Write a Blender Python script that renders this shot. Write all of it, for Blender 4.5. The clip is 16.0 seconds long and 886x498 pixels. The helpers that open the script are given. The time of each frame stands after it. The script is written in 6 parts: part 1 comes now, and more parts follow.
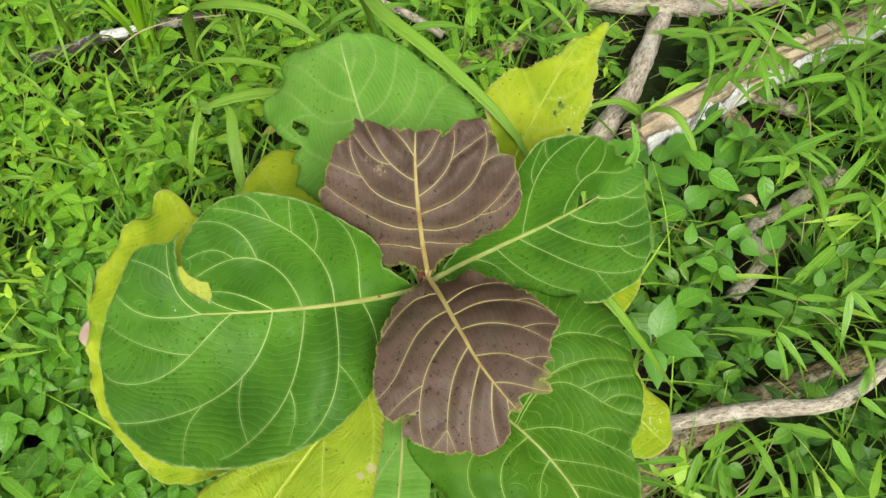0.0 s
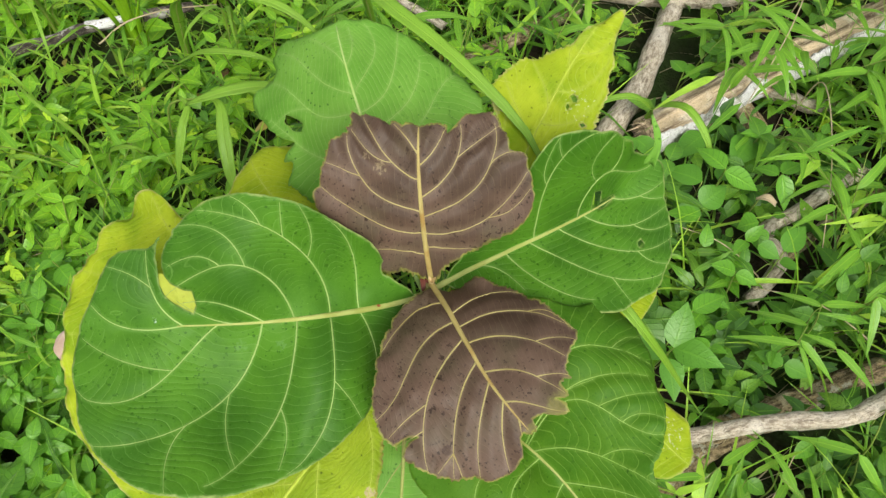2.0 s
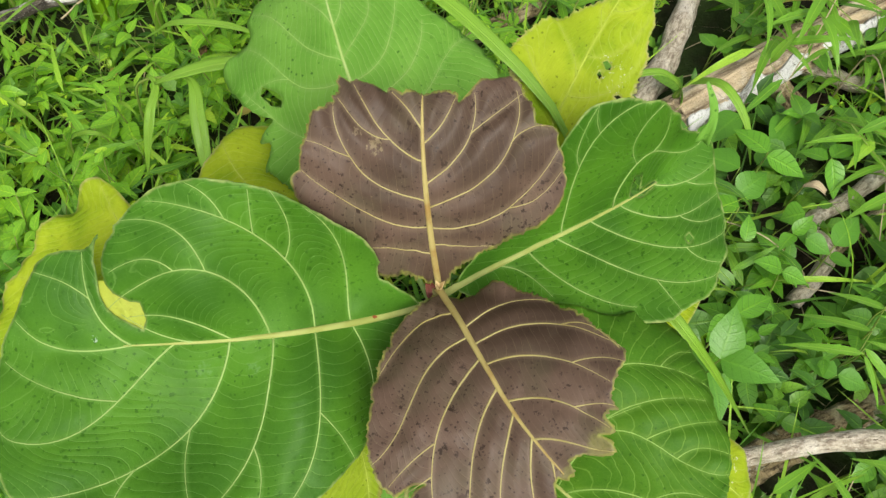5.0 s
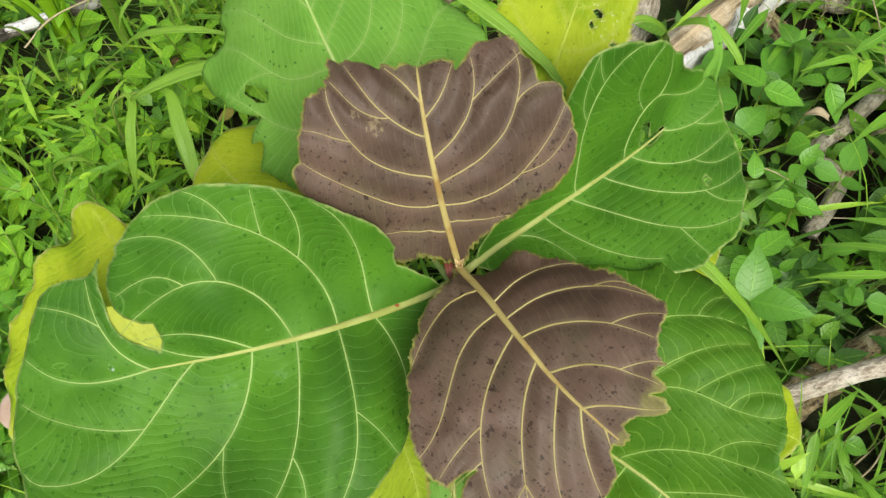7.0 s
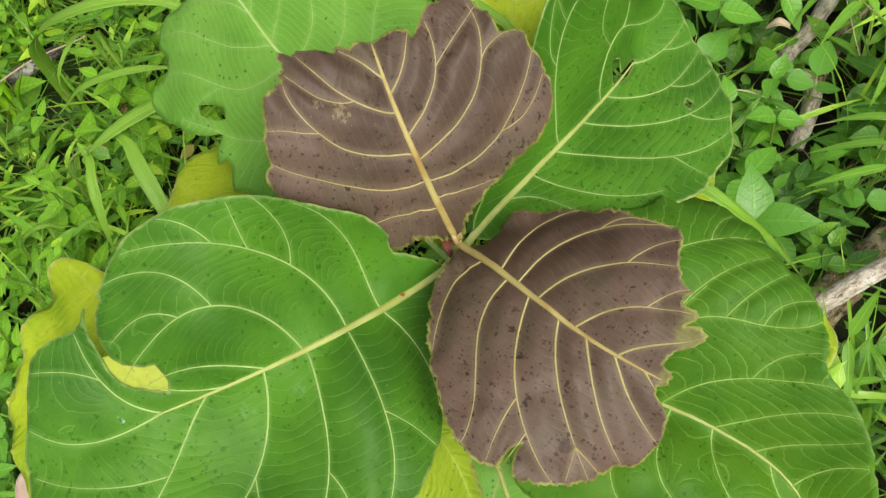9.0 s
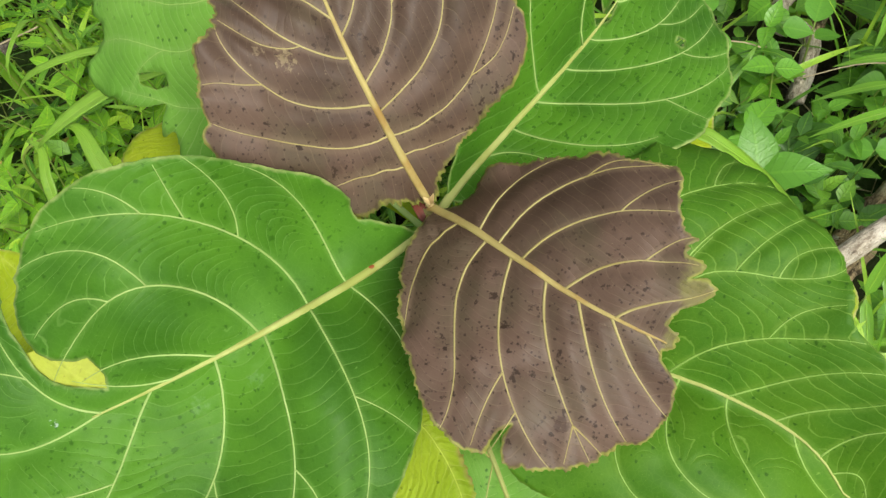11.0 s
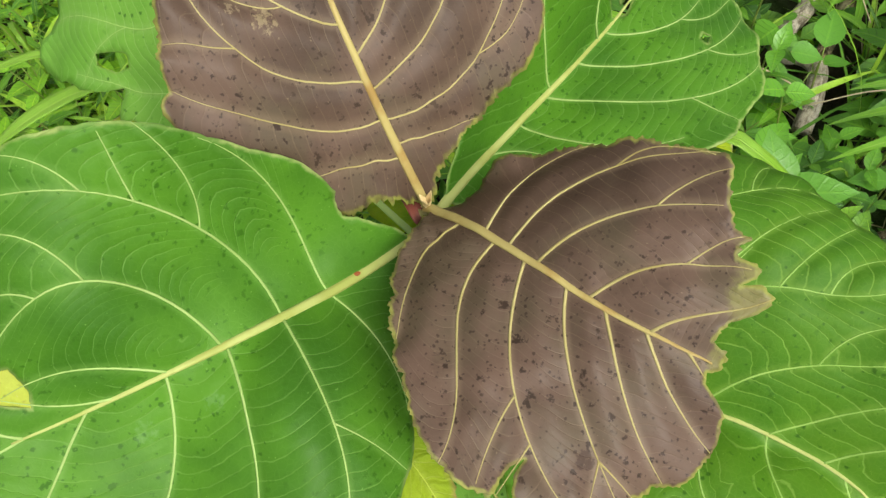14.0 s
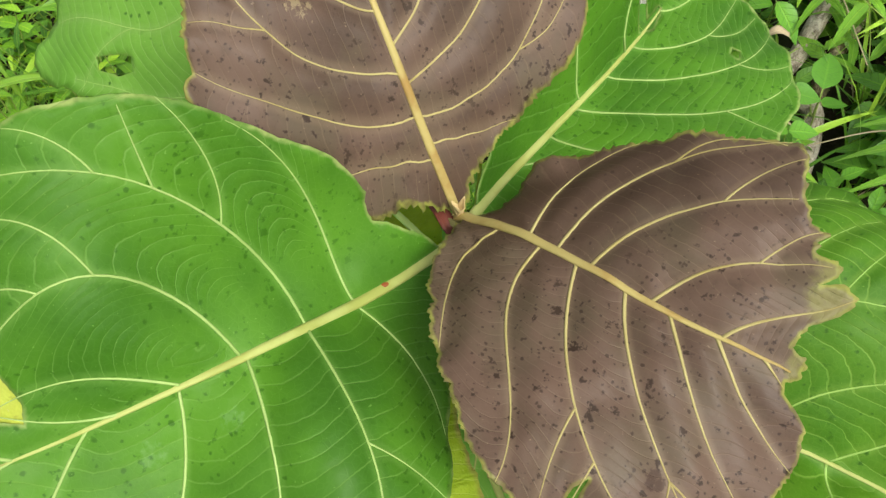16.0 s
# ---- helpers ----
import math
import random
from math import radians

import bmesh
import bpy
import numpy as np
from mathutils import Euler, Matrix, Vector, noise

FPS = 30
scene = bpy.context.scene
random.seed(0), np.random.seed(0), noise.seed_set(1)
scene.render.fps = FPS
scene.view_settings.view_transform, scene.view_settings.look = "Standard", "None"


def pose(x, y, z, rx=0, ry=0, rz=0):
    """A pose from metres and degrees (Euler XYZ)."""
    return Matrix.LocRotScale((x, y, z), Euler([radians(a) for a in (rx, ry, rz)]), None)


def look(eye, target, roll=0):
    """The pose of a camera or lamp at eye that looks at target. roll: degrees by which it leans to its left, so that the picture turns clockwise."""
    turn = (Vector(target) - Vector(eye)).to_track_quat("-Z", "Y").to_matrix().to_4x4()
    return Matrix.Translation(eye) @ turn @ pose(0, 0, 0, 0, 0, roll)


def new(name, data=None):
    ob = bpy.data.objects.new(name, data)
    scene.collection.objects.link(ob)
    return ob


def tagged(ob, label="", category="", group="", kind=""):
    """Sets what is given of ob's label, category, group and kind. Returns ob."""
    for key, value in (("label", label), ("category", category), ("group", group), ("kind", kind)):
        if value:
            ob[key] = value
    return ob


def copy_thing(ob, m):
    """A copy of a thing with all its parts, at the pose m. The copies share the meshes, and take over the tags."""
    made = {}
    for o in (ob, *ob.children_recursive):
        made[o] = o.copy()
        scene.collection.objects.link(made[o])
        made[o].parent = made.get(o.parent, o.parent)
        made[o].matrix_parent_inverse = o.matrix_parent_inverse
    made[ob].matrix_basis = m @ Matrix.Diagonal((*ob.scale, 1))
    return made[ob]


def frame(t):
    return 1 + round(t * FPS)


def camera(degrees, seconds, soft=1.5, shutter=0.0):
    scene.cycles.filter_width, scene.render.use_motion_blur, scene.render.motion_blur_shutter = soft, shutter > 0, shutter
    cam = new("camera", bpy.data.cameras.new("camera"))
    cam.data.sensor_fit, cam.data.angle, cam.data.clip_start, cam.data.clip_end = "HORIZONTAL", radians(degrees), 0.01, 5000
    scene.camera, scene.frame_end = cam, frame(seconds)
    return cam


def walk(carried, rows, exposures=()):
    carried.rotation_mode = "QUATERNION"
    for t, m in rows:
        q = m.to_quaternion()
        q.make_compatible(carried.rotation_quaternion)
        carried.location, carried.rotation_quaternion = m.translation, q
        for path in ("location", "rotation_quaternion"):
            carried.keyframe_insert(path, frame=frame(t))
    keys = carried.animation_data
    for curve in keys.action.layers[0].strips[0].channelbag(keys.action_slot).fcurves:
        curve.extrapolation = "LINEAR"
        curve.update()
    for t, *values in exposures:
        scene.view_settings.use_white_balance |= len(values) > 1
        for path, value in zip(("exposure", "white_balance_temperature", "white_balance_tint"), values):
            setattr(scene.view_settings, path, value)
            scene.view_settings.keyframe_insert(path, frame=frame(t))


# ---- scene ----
from mathutils.geometry import delaunay_2d_cdt
cam = camera(56.3, 16.0, 1.4)
PATH = [
    (0, (0.075, 0.04, 1.42), (0.049, 0.95, -0.361), 1.7),
    (0.5, (0.075, 0.053, 1.402), (0.051, 0.962, -0.38), 1.8),
    (1, (0.072, 0.062, 1.387), (0.049, 0.971, -0.394), 2.0),
    (1.5, (0.066, 0.069, 1.375), (0.047, 0.977, -0.407), 2.1),
    (2, (0.065, 0.081, 1.357), (0.047, 0.986, -0.427), 2.2),
    (2.5, (0.063, 0.091, 1.335), (0.047, 0.997, -0.448), 2.3),
    (3, (0.059, 0.1, 1.311), (0.045, 1.005, -0.472), 2.3),
    (5.5, (0.051, 0.165, 1.202), (0.033, 1.049, -0.592), 1.5),
    (6, (0.046, 0.169, 1.195), (0.028, 1.038, -0.607), 0.3),
    (6.5, (0.042, 0.168, 1.189), (0.029, 1.027, -0.617), -2.2),
    (7, (0.035, 0.164, 1.187), (0.034, 1.023, -0.62), -5.1),
    (7.5, (0.03, 0.16, 1.184), (0.043, 1.025, -0.62), -7.8),
    (8, (0.027, 0.161, 1.181), (0.056, 1.029, -0.621), -9.6),
    (8.5, (0.023, 0.159, 1.171), (0.063, 1.027, -0.63), -12.5),
    (9, (0.023, 0.16, 1.152), (0.056, 1.021, -0.653), -15.1),
    (9.5, (0.032, 0.167, 1.132), (0.055, 1.017, -0.678), -17.5),
    (10, (0.04, 0.165, 1.109), (0.058, 1.012, -0.703), -18.6),
    (12.5, (0.024, 0.17, 1.037), (0.103, 1.054, -0.755), -15.6),
    (13, (0.026, 0.174, 1.02), (0.121, 1.072, -0.764), -14.5),
    (13.5, (0.02, 0.179, 1.004), (0.131, 1.092, -0.772), -13.3),
    (14, (0.014, 0.182, 0.992), (0.144, 1.118, -0.771), -11.9),
    (14.5, (0.007, 0.182, 0.979), (0.158, 1.143, -0.769), -10.6),
    (15, (-0.004, 0.182, 0.97), (0.169, 1.168, -0.762), -9.4),
    (15.5, (-0.017, 0.182, 0.958), (0.191, 1.195, -0.754), -8.0),
    (16, (-0.03, 0.187, 0.946), (0.229, 1.224, -0.744), -6.3),
]
walk(cam, [(t, look(eye, target, roll)) for t, eye, target, roll in PATH], exposures=[(0, 0.10), (5.5, 0.10), (9.0, 0.12), (12.5, 0.23), (16, 0.28)])

# ---- world, sun ----
SUN_ELEVATION, SUN_TURN = 53.0, 160.0
world = bpy.data.worlds.new("overcast_sky")
scene.world = world
world.use_nodes = True
wn = world.node_tree
sky = wn.nodes.new("ShaderNodeTexSky")
sky.sky_type, sky.sun_disc = "NISHITA", False
sky.sun_elevation, sky.sun_rotation = radians(SUN_ELEVATION), radians(SUN_TURN)
sky.air_density, sky.dust_density, sky.ozone_density = 1.0, 4.0, 0.6
grey = wn.nodes.new("ShaderNodeHueSaturation")
grey.inputs["Saturation"].default_value = 0.2
wn.links.new(sky.outputs[0], grey.inputs["Color"])
wn.links.new(grey.outputs[0], wn.nodes["Background"].inputs[0])
wn.nodes["Background"].inputs[1].default_value = 0.185
sun = new("sun", bpy.data.lights.new("sun", "SUN"))
sun.data.energy, sun.data.angle, sun.data.color = 2.35, radians(28), (1.0, 0.94, 0.82)
away = Vector((math.sin(radians(SUN_TURN)) * math.cos(radians(SUN_ELEVATION)), math.cos(radians(SUN_TURN)) * math.cos(radians(SUN_ELEVATION)), math.sin(radians(SUN_ELEVATION))))
sun.matrix_world = look(away * 20, (0, 0, 0))


# ---- materials ----
class Nodes:
    """Short ways to wire a node material."""

    def __init__(self, name):
        self.mat = bpy.data.materials.new(name)
        self.mat.use_nodes = True
        self.tree = self.mat.node_tree
        self.bsdf = self.tree.nodes["Principled BSDF"]
        self.out = self.tree.nodes["Material Output"]
        self.coords = self.add("ShaderNodeTexCoord").outputs["Object"]

    def add(self, kind, **inputs):
        node = self.tree.nodes.new(kind)
        for key, value in inputs.items():
            self.put(node.inputs[key.replace("_", " ")], value)
        return node

    def put(self, socket, value):
        if isinstance(value, bpy.types.NodeSocket):
            self.tree.links.new(value, socket)
        elif isinstance(value, tuple) and len(value) == 3 and socket.type == "RGBA":
            socket.default_value = (*value, 1)
        else:
            socket.default_value = value

    def noise(self, scale, detail=3.0, rough=0.55, at=None):
        return self.add("ShaderNodeTexNoise", Vector=at or self.coords, Scale=scale, Detail=detail, Roughness=rough).outputs["Fac"]

    def math(self, kind, a, b=0.0, c=None):
        node = self.tree.nodes.new("ShaderNodeMath")
        node.operation = kind
        self.put(node.inputs[0], a)
        self.put(node.inputs[1], b)
        if c is not None:
            self.put(node.inputs[2], c)
        return node.outputs[0]

    def step(self, value, low, high):
        node = self.add("ShaderNodeMapRange", Value=value)
        node.interpolation_type = "SMOOTHSTEP"
        for key, number in (("From Min", low), ("From Max", high)):
            node.inputs[key].default_value = number
        return node.outputs[0]

    def mix(self, factor, a, b):
        node = self.tree.nodes.new("ShaderNodeMix")
        node.data_type = "RGBA"
        self.put(node.inputs[0], factor)
        self.put(node.inputs[6], a)
        self.put(node.inputs[7], b)
        return node.outputs[2]

    def stretch(self, x, y, z):
        return self.add("ShaderNodeMapping", Vector=self.coords, Scale=(x, y, z)).outputs[0]

    def attribute(self, name):
        node = self.tree.nodes.new("ShaderNodeAttribute")
        node.attribute_name = name
        return node.outputs["Fac"]

    def bump(self, height, strength, distance):
        return self.add("ShaderNodeBump", Height=height, Strength=strength, Distance=distance).outputs[0]

    def finish(self, colour, rough=0.6, bump=None, glow=0.0, gloss=0.4):
        """glow: the share of light that passes through a thin leaf."""
        self.put(self.bsdf.inputs["Base Color"], colour)
        self.put(self.bsdf.inputs["Roughness"], rough)
        self.put(self.bsdf.inputs["Specular IOR Level"], gloss)
        if bump is not None:
            self.put(self.bsdf.inputs["Normal"], bump)
        if glow:
            thin = self.add("ShaderNodeBsdfTranslucent", Color=colour)
            both = self.tree.nodes.new("ShaderNodeMixShader")
            both.inputs[0].default_value = glow
            self.tree.links.new(self.bsdf.outputs[0], both.inputs[1])
            self.tree.links.new(thin.outputs[0], both.inputs[2])
            self.tree.links.new(both.outputs[0], self.out.inputs["Surface"])
        return self.mat


def leaf_material(name, dull, bright, vein, speck, edge, specks=0.5, glow=0.2, rough=0.5, tertiary=0.4, blotch=0.3, wrinkle=0.0, pleat=2400.0, rim_from=0.0012, rim_to=0.0034, gloss=0.13, spot=215.0, quilting=0.6, depth=0.0006, ladder_step=0.0112, tint=None, scars=()):
    """Blade of a large leaf: cloudy ground colour, ladder of fine veins, dark specks, paler rim."""
    n = Nodes(name)
    colour = n.mix(n.step(n.noise(14), 0.3, 0.7), dull, bright)
    colour = n.mix(n.math("MULTIPLY", n.step(n.noise(55, 4), 0.52, 0.75), blotch), colour, dull)
    if tint:
        colour = n.mix(n.math("MULTIPLY", n.step(n.noise(19, 4), 0.46, 0.68), 0.75), colour, tint)
    wander = n.math("ADD", n.math("MULTIPLY", n.noise(9, 1), 1.1), n.math("MULTIPLY", n.noise(75, 3), 0.45))
    ladder = n.math("FRACT", n.math("ADD", n.math("DIVIDE", n.attribute("along"), ladder_step), wander))
    rung = n.step(n.math("ABSOLUTE", n.math("SUBTRACT", ladder, 0.5)), 0.435, 0.492)
    net = n.add("ShaderNodeTexVoronoi", Vector=n.coords, Scale=230.0)
    net.feature = "DISTANCE_TO_EDGE"
    mesh = n.math("SUBTRACT", 1.0, n.step(net.outputs["Distance"], 0.0, 0.09))
    colour = n.mix(n.math("MULTIPLY", mesh, 0.05 * tertiary / 0.4), colour, vein)
    patchy = n.math("ADD", 0.62, n.math("MULTIPLY", n.step(n.noise(38, 3), 0.38, 0.62), 0.38))
    even = n.math("SUBTRACT", 1.0, n.step(n.attribute("steep"), 2.0, 3.4))
    rung = n.math("MULTIPLY", n.math("MULTIPLY", rung, patchy), even)
    colour = n.mix(n.math("MULTIPLY", rung, tertiary), colour, vein)
    near = n.math("SUBTRACT", 1.0, n.step(n.attribute("gap"), 0.0006, 0.004))
    colour = n.mix(n.math("MULTIPLY", near, 0.25), colour, vein)
    cells = n.add("ShaderNodeTexVoronoi", Vector=n.coords, Scale=spot)
    pick = n.add("ShaderNodeSeparateColor", Color=cells.outputs["Color"])
    round_spot = n.math("SUBTRACT", 1.0, n.step(n.math("ADD", n.math("ADD", cells.outputs["Distance"], n.math("MULTIPLY", pick.outputs[1], 0.28)), n.math("MULTIPLY", n.noise(spot * 1.6, 4), 0.9)), 0.62, 0.86))
    chosen = n.math("GREATER_THAN", n.math("ADD", pick.outputs[0], n.math("MULTIPLY", n.noise(13, 3), 2.2)), 2.15 - 0.35 * specks)
    colour = n.mix(n.math("MULTIPLY", n.math("MULTIPLY", round_spot, chosen), 0.80), colour, speck)
    smudge = n.math("MULTIPLY", n.step(n.noise(170, 4, 0.6), 0.595, 0.675), n.step(n.noise(8, 2), 0.36, 0.60))
    colour = n.mix(n.math("MULTIPLY", smudge, 0.8 * specks), colour, speck)
    fleck = n.math("MULTIPLY", n.step(n.noise(520, 2), 0.70, 0.76), 0.45)
    colour = n.mix(fleck, colour, vein)
    for (x, y), size, low, high, mark_colour, strength in scars:
        away = n.add("ShaderNodeVectorMath", Vector=n.coords)
        away.operation = "DISTANCE"
        flat = n.add("ShaderNodeVectorMath", Vector=n.coords)
        flat.operation = "MULTIPLY"
        flat.inputs[1].default_value = (1, 1, 0)
        n.tree.links.new(flat.outputs[0], away.inputs[0])
        away.inputs[1].default_value = (x, y, 0)
        inner = n.math("SUBTRACT", 1.0, n.step(away.outputs["Value"], size * 0.3, size))
        colour = n.mix(n.math("MULTIPLY", n.step(n.math("MULTIPLY", n.noise(260, 5, 0.7), inner), low, high), strength), colour, mark_colour)
    rim = n.math("SUBTRACT", 1.0, n.step(n.math("ADD", n.attribute("rim"), n.math("MULTIPLY", n.noise(120), 0.004)), rim_from, rim_to))
    colour = n.mix(n.math("MULTIPLY", rim, n.math("ADD", 0.25, n.math("MULTIPLY", n.step(n.noise(70, 3), 0.35, 0.62), 0.6))), colour, edge)
    crease = n.math("SINE", n.math("ADD", n.math("MULTIPLY", n.attribute("along"), pleat), n.math("MULTIPLY", n.noise(60, 4), 30.0)))
    if wrinkle:
        colour = n.mix(n.math("MULTIPLY", n.step(crease, 0.2, 1.0), 0.14 * wrinkle), colour, speck)
    quilt = n.math("COSINE", n.math("MULTIPLY", ladder, 6.2832))
    relief = n.math("ADD", n.math("MULTIPLY", n.math("ADD", rung, n.math("MULTIPLY", mesh, 0.15)), -0.55), n.math("MULTIPLY", n.noise(300, 3), 0.6))
    relief = n.math("ADD", relief, n.math("ADD", n.math("MULTIPLY", n.math("MULTIPLY", n.math("MULTIPLY", quilt, patchy), even), -quilting), n.math("MULTIPLY", crease, 0.12 * wrinkle * (2400 / pleat) ** 1.6)))
    return n.finish(colour, n.math("ADD", rough - 0.12, n.math("MULTIPLY", n.noise(40), 0.25)), n.bump(relief, 0.6, depth), glow, gloss)


def rib_material(name, base, stain):
    n = Nodes(name)
    colour = n.mix(n.step(n.noise(35, 4), 0.42, 0.68), base, stain)
    return n.finish(colour, 0.5, n.bump(n.noise(500), 0.3, 0.0004), 0.0, 0.2)


def plant_material(name, low, mid, high, glow=0.3, rough=0.5, streaks=False, dead=2.0, veins=0.42):
    """Small leaves: each island takes its own green; a pale midrib and either side veins or long streaks."""
    n = Nodes(name)
    pick = n.add("ShaderNodeNewGeometry").outputs["Random Per Island"]
    colour = n.mix(n.step(pick, 0.0, 0.5), low, mid)
    colour = n.mix(n.step(pick, 0.5, 1.0), colour, high)
    colour = n.mix(n.math("MULTIPLY", n.step(n.noise(45), 0.45, 0.7), 0.35), colour, mid)
    across, far = n.attribute("across"), n.attribute("far")
    if streaks:
        line = n.math("FRACT", n.math("MULTIPLY", across, 4.0))
    else:
        line = n.math("FRACT", n.math("SUBTRACT", n.math("MULTIPLY", far, 6.5), n.math("MULTIPLY", across, 1.1)))
    line = n.step(n.math("ABSOLUTE", n.math("SUBTRACT", line, 0.5)), 0.36, 0.5)
    colour = n.mix(n.math("MULTIPLY", line, veins), colour, low)
    rib = n.math("SUBTRACT", 1.0, n.step(across, 0.02, 0.13))
    colour = n.mix(n.math("MULTIPLY", rib, 0.45), colour, high)
    colour = n.mix(n.math("MULTIPLY", n.step(n.noise(140, 4), 0.62, 0.72), 0.5), colour, low)
    colour = n.mix(n.math("GREATER_THAN", pick, dead), colour, (0.42, 0.36, 0.07))
    relief = n.math("ADD", n.noise(260, 2), n.math("MULTIPLY", n.math("ADD", line, rib), -1.4 * veins))
    return n.finish(colour, rough, n.bump(relief, 0.65, 0.0010), glow, 0.50)


def bark_material(name, base, dark, pale, patch=0.0, patch_colour=(0.6, 0.6, 0.57), speckle=0.7, grain_size=1.0, limb=True, streak=7):
    """Weathered wood; on a limb its grain follows the limb's own length and girth."""
    n = Nodes(name)
    if limb:
        node = n.tree.nodes.new("ShaderNodeAttribute")
        node.attribute_name = "limb"
        n.coords = node.outputs["Vector"]
    grain = n.noise(1.0, 6, 0.65, n.stretch(streak / grain_size, 130 / grain_size, 130 / grain_size))
    colour = n.mix(n.step(grain, 0.32, 0.62), dark, base)
    colour = n.mix(n.step(n.noise(24, 5), 0.5, 0.72), colour, pale)
    crack = n.step(n.noise(1.0, 3, 0.6, n.stretch(streak * 1.3, 160, 160)), 0.60, 0.68)
    colour = n.mix(n.math("MULTIPLY", crack, 0.8), colour, dark)
    if patch:
        colour = n.mix(n.step(n.noise(22, 6, 0.7), 0.62 - patch * 0.3, 0.66 - patch * 0.3), colour, patch_colour)
    colour = n.mix(n.math("MULTIPLY", n.step(n.noise(130, 4), 0.6, 0.7), speckle), colour, dark)
    fine = n.noise(420, 4, 0.7)
    colour = n.mix(n.math("MULTIPLY", n.step(fine, 0.55, 0.60), 0.40), colour, dark)
    colour = n.mix(n.math("MULTIPLY", n.step(n.noise(300, 3), 0.60, 0.68), 0.5), colour, pale)
    ring = n.step(n.noise(1.0, 3, 0.6, n.stretch(150, 18, 18)), 0.60, 0.70)
    colour = n.mix(n.math("MULTIPLY", ring, 0.30), colour, dark)
    return n.finish(colour, 0.85, n.bump(n.math("ADD", n.math("MULTIPLY", fine, 0.4), n.math("ADD", grain, n.math("ADD", n.math("MULTIPLY", crack, -0.8), n.math("MULTIPLY", n.noise(160, 5), 0.5)))), 0.9, 0.006), 0.0, 0.2)


def soil_material():
    n = Nodes("soil")
    colour = n.mix(n.step(n.noise(7, 5), 0.35, 0.7), (0.012, 0.009, 0.006), (0.036, 0.027, 0.017))
    colour = n.mix(n.math("MULTIPLY", n.step(n.noise(60, 5), 0.55, 0.7), 0.4), colour, (0.09, 0.068, 0.04))
    colour = n.mix(n.math("MULTIPLY", n.step(n.noise(3, 4), 0.42, 0.62), 0.7), colour, (0.035, 0.070, 0.014))
    return n.finish(colour, 0.95, n.bump(n.noise(90, 6), 0.9, 0.01), 0.0, 0.2)


GREEN_LOOK = dict(dull=(0.043, 0.143, 0.009), bright=(0.086, 0.238, 0.015), vein=(0.20, 0.38, 0.08), speck=(0.026, 0.105, 0.003), edge=(0.33, 0.42, 0.13), specks=0.95, glow=0.25, rough=0.50, tertiary=0.36, quilting=0.34, ladder_step=0.0098, gloss=0.19, rim_from=0.0020, rim_to=0.0042)
GREEN = leaf_material("teak_leaf_green", **GREEN_LOOK)
GREEN_MARKED = leaf_material("teak_leaf_green_marked", **GREEN_LOOK, scars=[((0.262, -0.001), 0.006, 0.46, 0.52, (0.50, 0.62, 0.52), 0.6), ((0.145, 0.036), 0.013, 0.40, 0.62, (0.17, 0.32, 0.12), 0.35), ((0.184, 0.033), 0.014, 0.40, 0.62, (0.17, 0.32, 0.12), 0.35)])
LIGHT = leaf_material("teak_leaf_light_green", (0.124, 0.315, 0.032), (0.188, 0.408, 0.056), (0.30, 0.49, 0.14), (0.036, 0.125, 0.010), (0.24, 0.36, 0.08), 0.40, 0.25, 0.50, 0.46, quilting=0.26, ladder_step=0.0082, gloss=0.19)
BROAD = leaf_material("teak_leaf_mid_green", (0.046, 0.148, 0.006), (0.076, 0.200, 0.010), (0.22, 0.38, 0.06), (0.022, 0.090, 0.003), (0.21, 0.33, 0.05), 0.65, 0.22, 0.52, 0.52, quilting=0.28, gloss=0.18, tint=(0.086, 0.212, 0.011))
BROWN_LOOK = dict(dull=(0.053, 0.032, 0.019), bright=(0.109, 0.069, 0.047), vein=(0.24, 0.18, 0.11), speck=(0.030, 0.017, 0.009), edge=(0.25, 0.27, 0.05), specks=1.45, glow=0.08, rough=0.50, tertiary=0.17, blotch=0.6, wrinkle=0.16, pleat=1700.0, rim_from=0.0024, rim_to=0.0040, gloss=0.26, spot=330.0, depth=0.00040, quilting=0.22, ladder_step=0.0070, tint=(0.086, 0.066, 0.038))
BROWN = leaf_material("teak_leaf_brown", **BROWN_LOOK, scars=[((0.163, -0.075), 0.010, 0.38, 0.46, (0.03, 0.012, 0.006), 0.6), ((0.190, 0.033), 0.028, 0.15, 0.48, (0.20, 0.20, 0.05), 0.55), ((0.192, 0.002), 0.016, 0.15, 0.48, (0.19, 0.20, 0.05), 0.5), ((0.176, 0.050), 0.020, 0.15, 0.45, (0.18, 0.18, 0.05), 0.4)])
BROWN_SCARRED = leaf_material("teak_leaf_brown_scarred", **BROWN_LOOK, scars=[((0.0715, 0.043), 0.016, 0.48, 0.58, (0.40, 0.33, 0.17), 0.34), ((0.079, 0.055), 0.009, 0.48, 0.56, (0.42, 0.34, 0.20), 0.3)])
YELLOW_LOOK = dict(dull=(0.36, 0.49, 0.016), bright=(0.52, 0.63, 0.034), vein=(0.58, 0.64, 0.13), speck=(0.17, 0.25, 0.01), edge=(0.60, 0.54, 0.27), specks=0.35, glow=0.42, rough=0.55, tertiary=0.42, blotch=0.4, wrinkle=0.6, pleat=750.0, rim_from=0.0012, rim_to=0.0048, tint=(0.24, 0.41, 0.012))
YELLOW = leaf_material("teak_leaf_yellow", **YELLOW_LOOK)
